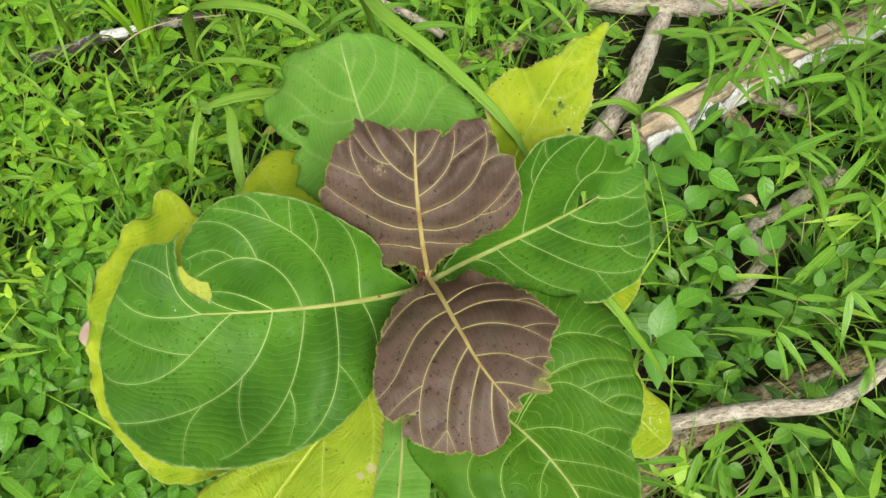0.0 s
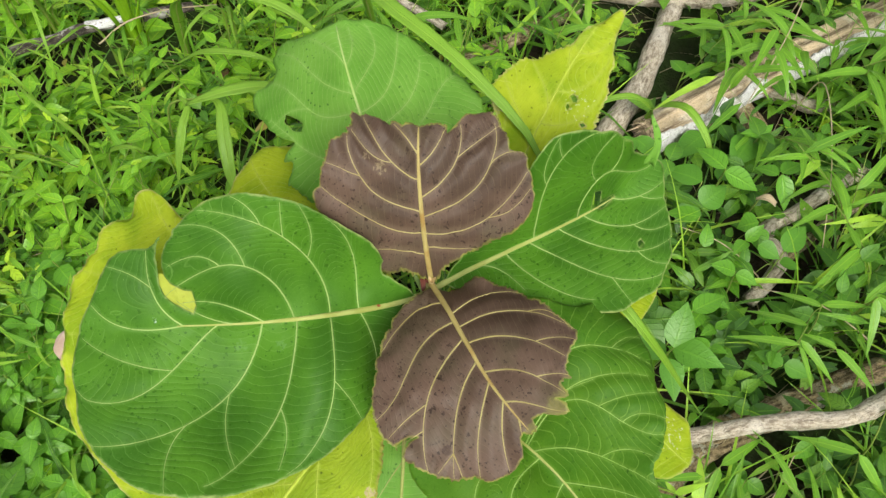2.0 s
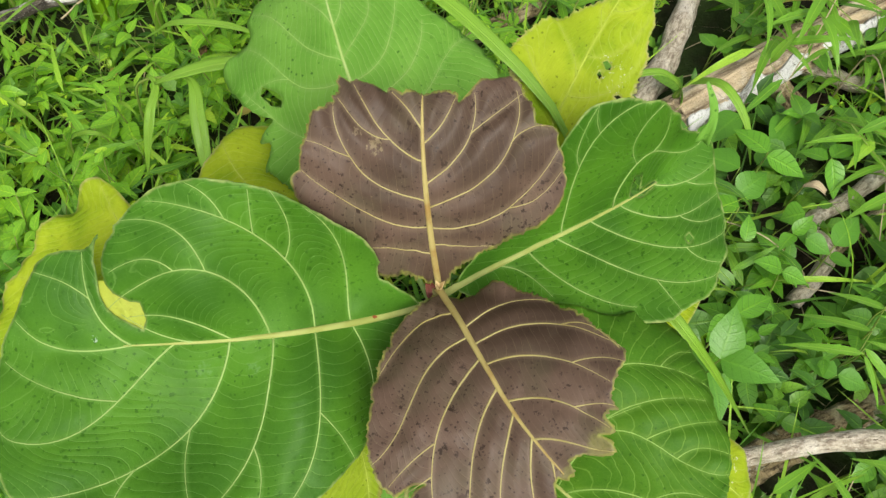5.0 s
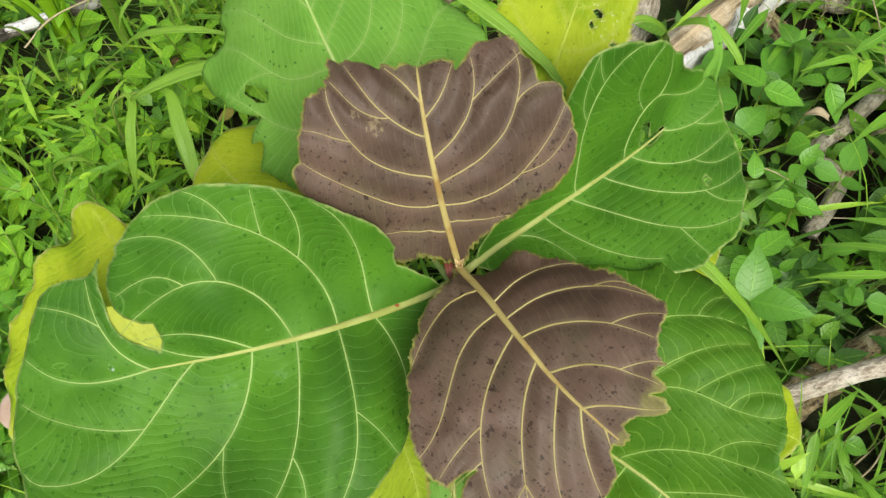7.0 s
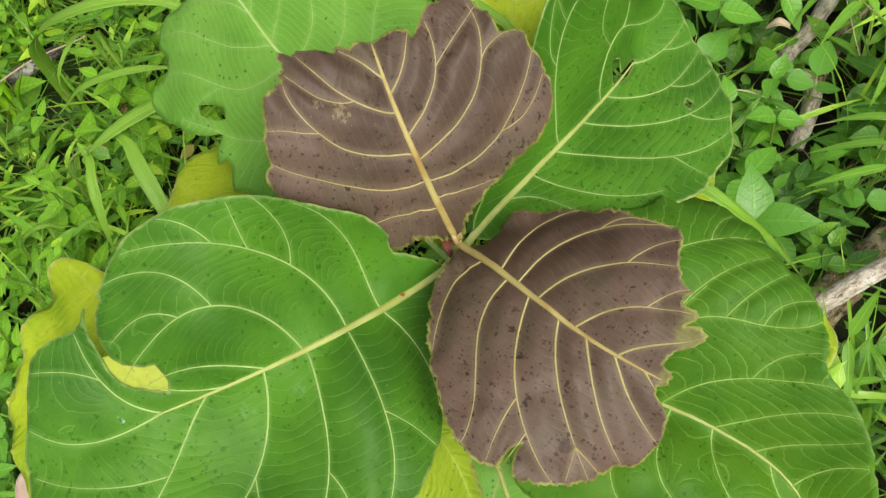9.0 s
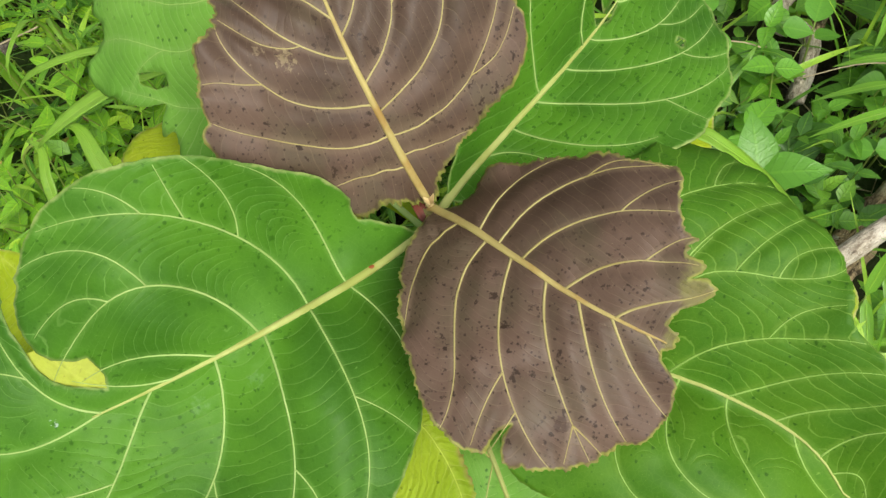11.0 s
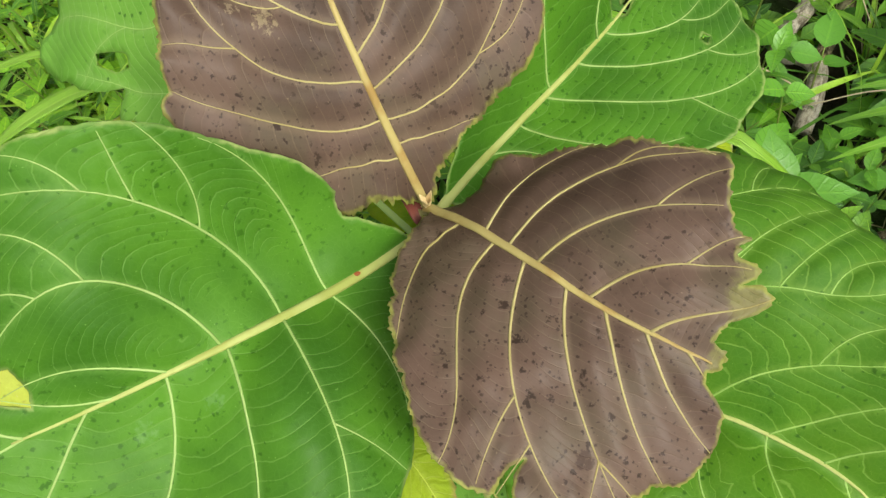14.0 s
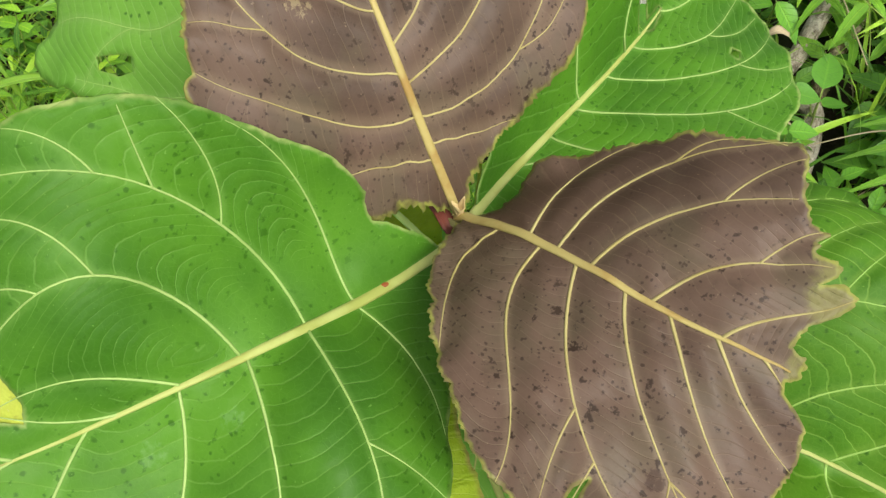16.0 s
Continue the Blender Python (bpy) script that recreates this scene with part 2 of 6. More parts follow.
YELLOW_SCARRED = leaf_material("teak_leaf_yellow_scarred", **YELLOW_LOOK, scars=[((0.230, 0.010), 0.060, 0.57, 0.62, (0.78, 0.74, 0.60), 0.85), ((0.200, 0.050), 0.050, 0.57, 0.62, (0.76, 0.72, 0.58), 0.8), ((0.215, -0.040), 0.045, 0.57, 0.62, (0.76, 0.72, 0.58), 0.8)])
YELLOW_TORN = leaf_material("teak_leaf_yellow_torn", **YELLOW_LOOK, scars=[((0.180, -0.020), 0.050, 0.60, 0.65, (0.80, 0.78, 0.66), 0.9), ((0.140, -0.042), 0.045, 0.60, 0.65, (0.80, 0.78, 0.66), 0.85), ((0.120, 0.056), 0.014, 0.40, 0.50, (0.55, 0.42, 0.30), 0.6)])
SKIN = leaf_material("eaten_leaf_skin", (0.50, 0.58, 0.06), (0.62, 0.68, 0.14), (0.62, 0.62, 0.28), (0.30, 0.30, 0.06), (0.66, 0.58, 0.30), 0.6, 0.45, 0.5, 0.1, 0.5, 0.6, 750.0)
OLIVE_DRIED = leaf_material("teak_leaf_olive_dried", (0.23, 0.36, 0.014), (0.38, 0.50, 0.026), (0.42, 0.50, 0.09), (0.10, 0.15, 0.01), (0.34, 0.22, 0.10), 0.5, 0.35, 0.55, 0.40, 0.4, 0.8, 750.0, 0.0012, 0.0060, scars=[((0.125, 0.066), 0.011, 0.34, 0.48, (0.56, 0.42, 0.30), 0.75), ((0.139, 0.061), 0.008, 0.34, 0.48, (0.56, 0.42, 0.30), 0.7), ((0.108, 0.072), 0.009, 0.34, 0.48, (0.36, 0.22, 0.13), 0.7)])
RIB_GREEN = rib_material("rib_pale_green", (0.34, 0.38, 0.115), (0.28, 0.315, 0.075))
VEIN_GREEN = rib_material("vein_pale_green", (0.29, 0.41, 0.125), (0.24, 0.36, 0.095))
VEIN_FAINT = rib_material("vein_light_green", (0.27, 0.43, 0.10), (0.21, 0.37, 0.07))
RIB_PALE = rib_material("rib_whitish_green", (0.34, 0.47, 0.15), (0.29, 0.42, 0.11))
RIB_BROWN = rib_material("rib_straw_yellow", (0.36, 0.30, 0.105), (0.27, 0.175, 0.05))
VEIN_STRAW = rib_material("vein_straw_yellow", (0.36, 0.315, 0.125), (0.30, 0.25, 0.085))
RIB_YELLOW = rib_material("rib_pale_yellow", (0.43, 0.52, 0.06), (0.36, 0.46, 0.04))
STEM = rib_material("stem_green_brown", (0.20, 0.19, 0.06), (0.12, 0.09, 0.035))
BUD = rib_material("bud_red_brown", (0.135, 0.036, 0.022), (0.07, 0.018, 0.012))
HAIR = rib_material("bud_straw", (0.58, 0.45, 0.22), (0.36, 0.24, 0.10))
WEED = plant_material("weed_leaf", (0.062, 0.200, 0.010), (0.200, 0.47, 0.021), (0.54, 0.80, 0.048), 0.36, 0.34, dead=0.99)
WEED_DEEP = plant_material("weed_leaf_deep", (0.035, 0.120, 0.010), (0.080, 0.23, 0.016), (0.20, 0.42, 0.030), 0.28, 0.42)
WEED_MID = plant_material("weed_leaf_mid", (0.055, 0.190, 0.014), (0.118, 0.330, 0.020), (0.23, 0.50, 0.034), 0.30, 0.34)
WEED_DULL = plant_material("weed_leaf_dull", (0.060, 0.195, 0.017), (0.100, 0.285, 0.024), (0.16, 0.38, 0.034), 0.24, 0.40, veins=0.18)
GRASS = plant_material("grass_blade", (0.060, 0.185, 0.013), (0.160, 0.39, 0.024), (0.40, 0.66, 0.052), 0.32, 0.34, True)
TUFT = plant_material("tuft_blade", (0.20, 0.44, 0.012), (0.30, 0.58, 0.018), (0.42, 0.68, 0.030), 0.34, 0.36, True)
GRASS_PALE = plant_material("pale_grass_blade", (0.15, 0.35, 0.022), (0.23, 0.45, 0.035), (0.33, 0.55, 0.06), 0.30, 0.4, True)
STALK = plant_material("stalk", (0.09, 0.20, 0.02), (0.16, 0.28, 0.03), (0.26, 0.30, 0.06), 0.0, 0.6)
STRAW = plant_material("dry_straw", (0.26, 0.20, 0.11), (0.42, 0.34, 0.20), (0.55, 0.47, 0.30), 0.15, 0.8)
BARK = bark_material("grey_bark", (0.60, 0.535, 0.415), (0.24, 0.195, 0.14), (0.72, 0.67, 0.56), speckle=0.5, grain_size=0.6, streak=45)
WOOD = bark_material("split_wood", (0.68, 0.545, 0.35), (0.10, 0.066, 0.040), (0.76, 0.68, 0.53), speckle=0.25, grain_size=1.5)
WHITE_BARK = bark_material("white_bark", (0.76, 0.74, 0.70), (0.16, 0.14, 0.11), (0.80, 0.79, 0.76), 0.6, (0.80, 0.80, 0.78))
DARK_BARK = bark_material("dark_bark", (0.13, 0.11, 0.085), (0.03, 0.026, 0.02), (0.42, 0.40, 0.35), 0.15, (0.42, 0.41, 0.37), streak=40)
ROTTEN = bark_material("rotten_bark", (0.40, 0.31, 0.17), (0.06, 0.044, 0.024), (0.62, 0.54, 0.36), 0.12, (0.44, 0.43, 0.32), grain_size=0.6, streak=40)
YELLOW_BLADE = plant_material("yellowed_blade", (0.42, 0.36, 0.06), (0.52, 0.46, 0.09), (0.58, 0.52, 0.14), 0.3, 0.5, True)
DEAD_LEAF = bark_material("dead_leaf_brown", (0.23, 0.13, 0.06), (0.09, 0.05, 0.025), (0.34, 0.22, 0.11), limb=False)
SOIL = soil_material()


# ---- building helpers ----
def mesh_object(name, verts, faces, material, parent=None, label="", smooth=True):
    me = bpy.data.meshes.new(name)
    me.from_pydata([tuple(v) for v in verts] if not isinstance(verts, np.ndarray) else verts.tolist(), [], faces if isinstance(faces, list) else faces.tolist())
    me.materials.append(material)
    me.update()
    if smooth:
        me.shade_smooth()
    ob = new(name, me)
    if parent is not None:
        ob.parent = parent
    return tagged(ob, label)


def tube(points, radii, sides=6, flat=1.0):
    """Rings along a line of points; flat squeezes them in height."""
    points, radii = np.asarray(points, float), np.asarray(radii, float)
    ahead = np.gradient(points, axis=0)
    ahead /= np.linalg.norm(ahead, axis=1)[:, None] + 1e-9
    ref = np.array([0.0, 0.0, 1.0]) if abs(ahead[:, 2]).mean() < 0.85 else np.array([1.0, 0.0, 0.0])
    side = np.cross(ahead, ref)
    side /= np.linalg.norm(side, axis=1)[:, None] + 1e-9
    up = np.cross(side, ahead)
    turn = np.linspace(0, 2 * math.pi, sides, endpoint=False)
    ring = side[:, None] * np.cos(turn)[None, :, None] + flat * up[:, None] * np.sin(turn)[None, :, None]
    verts = (points[:, None] + ring * radii[:, None, None]).reshape(-1, 3)
    n, k = len(points), sides
    faces = [[i * k + j, i * k + (j + 1) % k, (i + 1) * k + (j + 1) % k, (i + 1) * k + j] for i in range(n - 1) for j in range(k)]
    faces += [list(range(k))[::-1], list(range((n - 1) * k, n * k))]
    return verts, faces


def smooth_line(points, count):
    """A soft curve through a few points."""
    points = np.asarray(points, float)
    if len(points) == 2:
        return points[0] + (points[1] - points[0]) * np.linspace(0, 1, count)[:, None]
    at = np.r_[0, np.cumsum(np.linalg.norm(np.diff(points, axis=0), axis=1))]
    slope = np.gradient(points, at, axis=0)
    out = []
    for s in np.linspace(0, at[-1], count):
        i = min(int(np.searchsorted(at, s, "right")) - 1, len(at) - 2)
        h = at[i + 1] - at[i]
        u = (s - at[i]) / h
        out.append((2 * u**3 - 3 * u**2 + 1) * points[i] + (u**3 - 2 * u**2 + u) * h * slope[i] + (3 * u**2 - 2 * u**3) * points[i + 1] + (u**3 - u**2) * h * slope[i + 1])
    return np.array(out)


# ---- ground ----
def make_ground():
    near = np.arange(-2.4, 2.41, 0.06)
    far = np.array([3, 4, 6, 9, 14, 25, 50, 100, 200, 400.0])
    xs = np.r_[-far[::-1], near, far]
    grid = np.array([[(x, y + 0.7, 0.0) for x in xs] for y in xs]).reshape(-1, 3)
    for v in grid:
        if abs(v[0]) < 30:
            v[2] = 0.02 * noise.noise(Vector((v[0] * 2.5, v[1] * 2.5, 0))) + 0.012 * noise.noise(Vector((v[0] * 9, v[1] * 9, 3)))
    k = len(xs)
    faces = [[j * k + i, j * k + i + 1, (j + 1) * k + i + 1, (j + 1) * k + i] for j in range(k - 1) for i in range(k - 1)]
    return tagged(mesh_object("ground", grid, faces, SOIL), "dark damp soil with leaf litter under weeds", "ground", kind="structure")


make_ground()


# ---- the sapling's leaves ----
# Each blade lies in its own plan: x along the midrib from its base, y to its left, in metres.
# tilt: how far the blade is rolled about its midrib; slope: height over x, y, xx, xy, yy and the cubes; fold: how steeply the left and right half rise from the midrib; dome: a raised lobe (x, y, width, height); margin: distance of the rim from the centre in mm, all round;
# laterals: start on the midrib, direction in degrees, length, bow, skew; forks: lateral, share of its length, direction, length, bow.
BROWN_A = dict(at=(0.047, 0.450, 0.551), heading=100.7, tilt=0, length=0.108, bend=(-1.95, 6.49), slope=(2.343, 0.019, -10.213, 1.044, 0.832), fold=(0.000, 0.000),
    centre=(0.061, 0.000), margin=[48, 48, 49, 49, 49, 49, 54, 59, 57, 63, 77, 81, 86, 87, 82, 82, 82, 82, 85, 91, 94, 96, 99, 100, 102, 109, 109, 106, 101, 97, 91, 86, 81, 77, 73, 71, 74, 72, 69, 65, 62, 61, 61, 60, 59, 59, 59, 60, 61, 61, 61, 58, 57, 57, 57, 58, 59, 60, 61, 63, 66, 69, 73, 78, 85, 93, 100, 106, 110, 111, 110, 108, 106, 104, 103, 90, 91, 91, 92, 92, 93, 92, 91, 81, 75, 68, 45, 50, 52, 51, 50, 49, 48, 48, 48, 48],
    laterals=[(0.016, 84, 0.048, -0.09, -0.01), (0.029, 74, 0.091, 0.27, -0.01), (0.041, 58, 0.076, 0.59, -0.35), (0.063, 40, 0.074, 0.6, 0.11), (0.082, 36, 0.04, -0.05, 0.01), (0.021, -96, 0.039, 0, -0), (0.029, -79, 0.095, -0.39, 0.04), (0.038, -60, 0.092, -0.6, 0.27), (0.05, -40, 0.073, -0.73, 0.18), (0.073, -47, 0.04, -0.31, -0.02)],
    forks=[(2, 0.81, 71, 0.023, 0.04), (6, 0.72, -76, 0.038, -0.34), (7, 0.85, -75, 0.028, 0.42), (8, 0.67, -62, 0.032, -0.02), (3, 0.38, 66, 0.027, 0.46)],
)
BROWN_B = dict(at=(0.049, 0.442, 0.556), heading=-57.8, tilt=0, length=0.191, bend=(1.15, 6.17), slope=(0.773, -0.055, -2.982, 3.017, 2.191), fold=(0.000, 0.000),
    centre=(0.104, -0.024), margin=[103, 100, 90, 84, 91, 89, 85, 87, 100, 106, 99, 100, 92, 99, 94, 95, 95, 98, 103, 104, 102, 99, 96, 94, 93, 92, 91, 90, 89, 89, 90, 91, 92, 93, 94, 96, 98, 100, 103, 100, 96, 93, 91, 94, 102, 106, 104, 101, 99, 97, 95, 94, 92, 90, 89, 86, 84, 84, 84, 84, 83, 82, 82, 83, 84, 84, 84, 86, 87, 90, 93, 95, 97, 99, 100, 102, 102, 101, 99, 101, 102, 102, 103, 103, 103, 103, 102, 102, 101, 100, 99, 103, 106, 106, 106, 105],
    laterals=[(0.047, 73, 0.066, 0.69, -0.16), (0.065, 53, 0.099, 0.71, 0.09), (0.085, 44, 0.097, 0.55, 0.12), (0.119, 40, 0.081, 0.48, 0.11), (0.154, 48, 0.051, 0.13, 0.16), (0.028, -79, 0.067, -0.64, -0.23), (0.056, -63, 0.112, -0.35, -0.36), (0.078, -48, 0.116, -0.45, 0.04), (0.106, -44, 0.087, -0.31, -0.05), (0.129, -36, 0.077, -0.23, 0.08), (0.152, -24, 0.054, -0.24, -0.01), (0.174, -16, 0.025, -0.07, 0.01)],
    forks=[(7, 0.68, -77, 0.04, -0.13), (7, 0.87, -86, 0.012, 0), (8, 1, -4, 0.022, -0.01), (8, 1, -68, 0.012, 0), (2, 0.66, 52, 0.034, 0.44), (3, 0.62, 56, 0.03, 0.29), (1, 0.67, 39, 0.027, 0.45)],
    cuts=[[(0.14, -0.117), (0.138, -0.11), (0.138, -0.102), (0.141, -0.094), (0.141, -0.102), (0.144, -0.109), (0.15, -0.115)], [(0.19, 0.043), (0.181, 0.037), (0.177, 0.031), (0.183, 0.035), (0.192, 0.041)], [(0.176, 0.056), (0.169, 0.05), (0.166, 0.045), (0.172, 0.043), (0.184, 0.046)], [(0.19, 0.016), (0.182, 0.01), (0.181, 0.005), (0.186, 0.005), (0.193, 0.01)]],
)
LEFT_GREEN = dict(at=(0.036, 0.437, 0.541), heading=-170.1, tilt=-22, length=0.331, bend=(-0.41, 1.18), slope=(0.621, -1.029, -1.668, 2.33, 3.043, 0.937, -0.288, -8.015, 2.486), fold=(0.562, -0.176),
    centre=(0.179, 0.066), margin=[159, 156, 153, 149, 144, 138, 133, 128, 122, 116, 112, 108, 105, 103, 101, 99, 99, 99, 99, 100, 102, 104, 107, 109, 112, 116, 121, 124, 126, 133, 140, 151, 164, 185, 183, 179, 177, 180, 177, 175, 174, 174, 173, 173, 173, 171, 169, 163, 158, 157, 156, 168, 175, 173, 170, 170, 171, 169, 166, 163],
    laterals=[(0.066, -85, 0.075, -0.22, 0.27), (0.095, -50, 0.134, -0.78, -0.15), (0.129, -24, 0.11, -1.23, -0.18), (0.158, -25, 0.06, -0.25, 0.06), (0.187, -23, 0.038, 0.2, -0.01), (0.236, -71, 0.075, 0.62, 0.07), (0.066, 102, 0.063, 0.29, -0.03), (0.095, 76, 0.139, 0.48, -0.14), (0.127, 62, 0.156, 0.52, -0.09), (0.16, 34, 0.179, 0.77, 0.01), (0.203, 27, 0.133, 0.48, -0.49), (0.236, -19, 0.091, 0.61, -0.18)],
    forks=[(10, 0.48, -22, 0.073, 0.21), (9, 0.4, 90, 0.048, -0.32), (9, 0.65, 66, 0.04, -0.44), (8, 0.59, 94, 0.036, 0.33), (7, 0.45, 119, 0.04, 0.16), (1, 0.42, -94, 0.041, -0.58), (1, 0.61, -96, 0.026, 0.01), (1, 0.75, -52, 0.032, -0.39), (2, 0.51, -46, 0.059, -0.67), (2, 0.74, -19, 0.035, -0.52), (5, 0.61, -37, 0.031, -0.2)],
    domes=[(0.06, -0.065, 0.045, -0.0052), (0.115, -0.08, 0.045, 0.0080), (0.17, -0.085, 0.045, 0.0012), (0.12, -0.035, 0.045, -0.0114), (0.175, -0.035, 0.045, 0.0242), (0.065, -0.015, 0.045, -0.0178), (0.25, -0.01, 0.05, -0.0010), (0.1, 0.07, 0.06, 0.0403), (0.2, 0.08, 0.06, -0.0233), (0.29, 0.05, 0.06, 0.0060)],
    cuts=[[(0.231, -0.078), (0.239, -0.071), (0.245, -0.061), (0.247, -0.052), (0.246, -0.042), (0.241, -0.034), (0.231, -0.027), (0.221, -0.024), (0.22, -0.017), (0.22, -0.011), (0.224, -0.004), (0.23, -0.008), (0.236, -0.012), (0.243, -0.017), (0.249, -0.024), (0.252, -0.034), (0.251, -0.051), (0.251, -0.061), (0.248, -0.07), (0.244, -0.075), (0.239, -0.084), (0.23, -0.084)], [(-0.002, -0.006), (0.006, -0.008), (0.013, -0.009), (0.019, -0.013), (0.025, -0.017), (0.031, -0.022), (0.038, -0.025), (0.039, -0.03), (0.038, -0.036), (0.035, -0.039), (0.021, -0.04), (0.001, -0.033), (-0.013, -0.022)]],
)
RIGHT_GREEN = dict(at=(0.060, 0.458, 0.532), heading=34.5, tilt=30, length=0.301, bend=(0.40, 2.68), slope=(-0.056, 0.129, 0.051, 0.452, -0.163), fold=(1.157, 0.864),
    centre=(0.145, -0.019), margin=[159, 166, 155, 138, 128, 127, 121, 116, 114, 111, 108, 108, 108, 109, 110, 112, 112, 107, 103, 95, 83, 84, 86, 89, 95, 102, 112, 124, 138, 143, 129, 117, 107, 100, 93, 88, 85, 83, 81, 80, 79, 80, 82, 85, 88, 92, 95, 97, 100, 104, 111, 116, 119, 123, 128, 132, 136, 139, 142, 148],
    laterals=[(0.119, 52, 0.106, 0.87, -0.44), (0.179, 7, 0.11, 0.97, 0.92), (0.044, -47, 0.036, 0.42, 0), (0.08, -63, 0.084, -0.32, 0.04), (0.111, -43, 0.144, -0.41, 0.22), (0.152, -34, 0.127, -0.57, 0.12), (0.188, -23, 0.096, -0.67, -0.05), (0.232, -9, 0.07, -0.46, -0.07)],
    forks=[(0, 0.53, 90, 0.028, 0.62), (0, 0.78, 110, 0.017, 0.38), (1, 0.25, 77, 0.04, 1.34), (1, 0.45, 58, 0.029, -0.98), (5, 0.72, -58, 0.027, -0.47), (6, 0.62, -36, 0.029, -0.48), (7, 0.54, -35, 0.021, -0.28), (4, 0.68, -89, 0.022, 0)],
    holes=[[(0.2007, -0.008), (0.2023, 0.0102), (0.2131, 0.0065), (0.2133, -0.0075), (0.2346, -0.0071), (0.2359, -0.0104), (0.2137, -0.0143)], [(0.2229, -0.0645), (0.2294, -0.0633), (0.2293, -0.0692), (0.222, -0.0704), (0.2215, -0.0665)]],
)
TOP_GREEN = dict(at=(0.013, 0.500, 0.513), heading=111, tilt=0, length=0.276, bend=(-0.38, -1.78), slope=(0.844, 0.352, -1.666), fold=(-1.140, 0.057),
    centre=(0.146, -0.010), margin=[116, 114, 114, 116, 140, 156, 157, 141, 148, 158, 149, 135, 122, 109, 96, 112, 103, 116, 114, 112, 109, 108, 108, 109, 113, 120, 127, 131, 134, 139, 141, 136, 133, 130, 129, 127, 125, 125, 126, 128, 126, 126, 127, 128, 130, 128, 124, 121, 116, 111, 108, 105, 104, 104, 106, 109, 113, 113, 114, 115],
    laterals=[(0.161, 30, 0.11, 0.27, 0.25), (0.163, -31, 0.082, -0.36, 0.24), (0.14, 39, 0.135, 0.48, 0.44), (0.14, -40, 0.103, -0.5, -0.14), (0.194, -24, 0.04, -0.27, 0.02), (0.194, 22, 0.049, -0.09, 0.03), (0.12, -53, 0.099, -0.46, 0.02), (0.101, 49, 0.118, 0.66, 0.26), (0.108, -60, 0.143, -0.45, -0.54)],
    forks=[(2, 0.45, 74, 0.045, -0.57)],
    holes=[[(0.184, 0.09), (0.19, 0.086), (0.18, 0.078), (0.167, 0.07), (0.161, 0.074), (0.169, 0.083)]],
)
LOWER_GREEN = dict(at=(0.059, 0.454, 0.497), heading=-55.4, tilt=0, length=0.334, bend=(0.40, -9.64), slope=(-0.02, -0.128, -0.423, 3.674, -7.551), fold=(0.855, 1.568),
    centre=(0.183, 0.007), margin=[184, 178, 163, 150, 139, 125, 114, 117, 119, 121, 123, 125, 126, 125, 134, 143, 151, 161, 174, 180, 166, 146, 135, 133, 134, 136, 141, 146, 152, 162, 173, 166, 158, 151, 144, 139, 135, 134, 132, 132, 133, 136, 140, 138, 134, 130, 128, 127, 128, 129, 131, 135, 137, 141, 146, 152, 159, 166, 174, 180],
    laterals=[(0.193, 40, 0.101, 0.37, 0.09), (0.236, 38, 0.079, 0.18, -0.05), (0.271, 37, 0.05, 0.16, 0.08), (0.308, 45, 0.045, 0.49, 0.08), (0.185, 57, 0.12, 1.05, 0.95), (0.182, 82, 0.145, 0.66, 0.2), (0.168, 84, 0.153, 1.1, 0.01), (0.236, -43, 0.067, -0.42, -0.08), (0.286, -31, 0.037, -0.43, -0.01), (0.321, 9, 0.023, 0.77, -0.15), (0.202, -52, 0.08, -0.83, 0.25), (0.175, -64, 0.091, -0.47, 0.58)],
    forks=[(0, 0.68, 59, 0.036, 0.43), (4, 0.58, 73, 0.053, 0.13), (4, 0.76, 71, 0.03, 0.5), (6, 0.83, 93, 0.039, 0.29), (5, 0.39, 76, 0.01, -0.01)],
)
YELLOW_LEFT = dict(at=(0.002, 0.432, 0.513), heading=-166.7, length=0.362, bend=(-0.50, -4.44), slope=(-0.126, -0.361, 0.000, -0.000, -0.000),
    centre=(0.187, -0.008), margin=[179, 181, 184, 185, 185, 183, 183, 184, 188, 190, 186, 179, 171, 161, 154, 150, 148, 147, 147, 148, 150, 155, 161, 168, 169, 172, 177, 184, 184, 181, 171, 150, 135, 124, 115, 107, 100, 96, 92, 90, 89, 89, 90, 92, 98, 106, 117, 134, 172, 179, 170, 176, 179, 175, 179, 182, 181, 178, 177, 177],
    laterals=[(0.062, -40, 0.156, -0.08), (0.13, -56, 0.198, 0.28), (0.194, -42, 0.184, -0.33), (0.263, -35, 0.108, -0.39), (0.062, 55, 0.154, -0.02), (0.13, 51, 0.189, -0.09), (0.194, 43, 0.162, -0.25), (0.263, 23, 0.102, 0.08)],
    forks=[],
    domes=[(0.212, -0.033, 0.065, 0.066)],
)
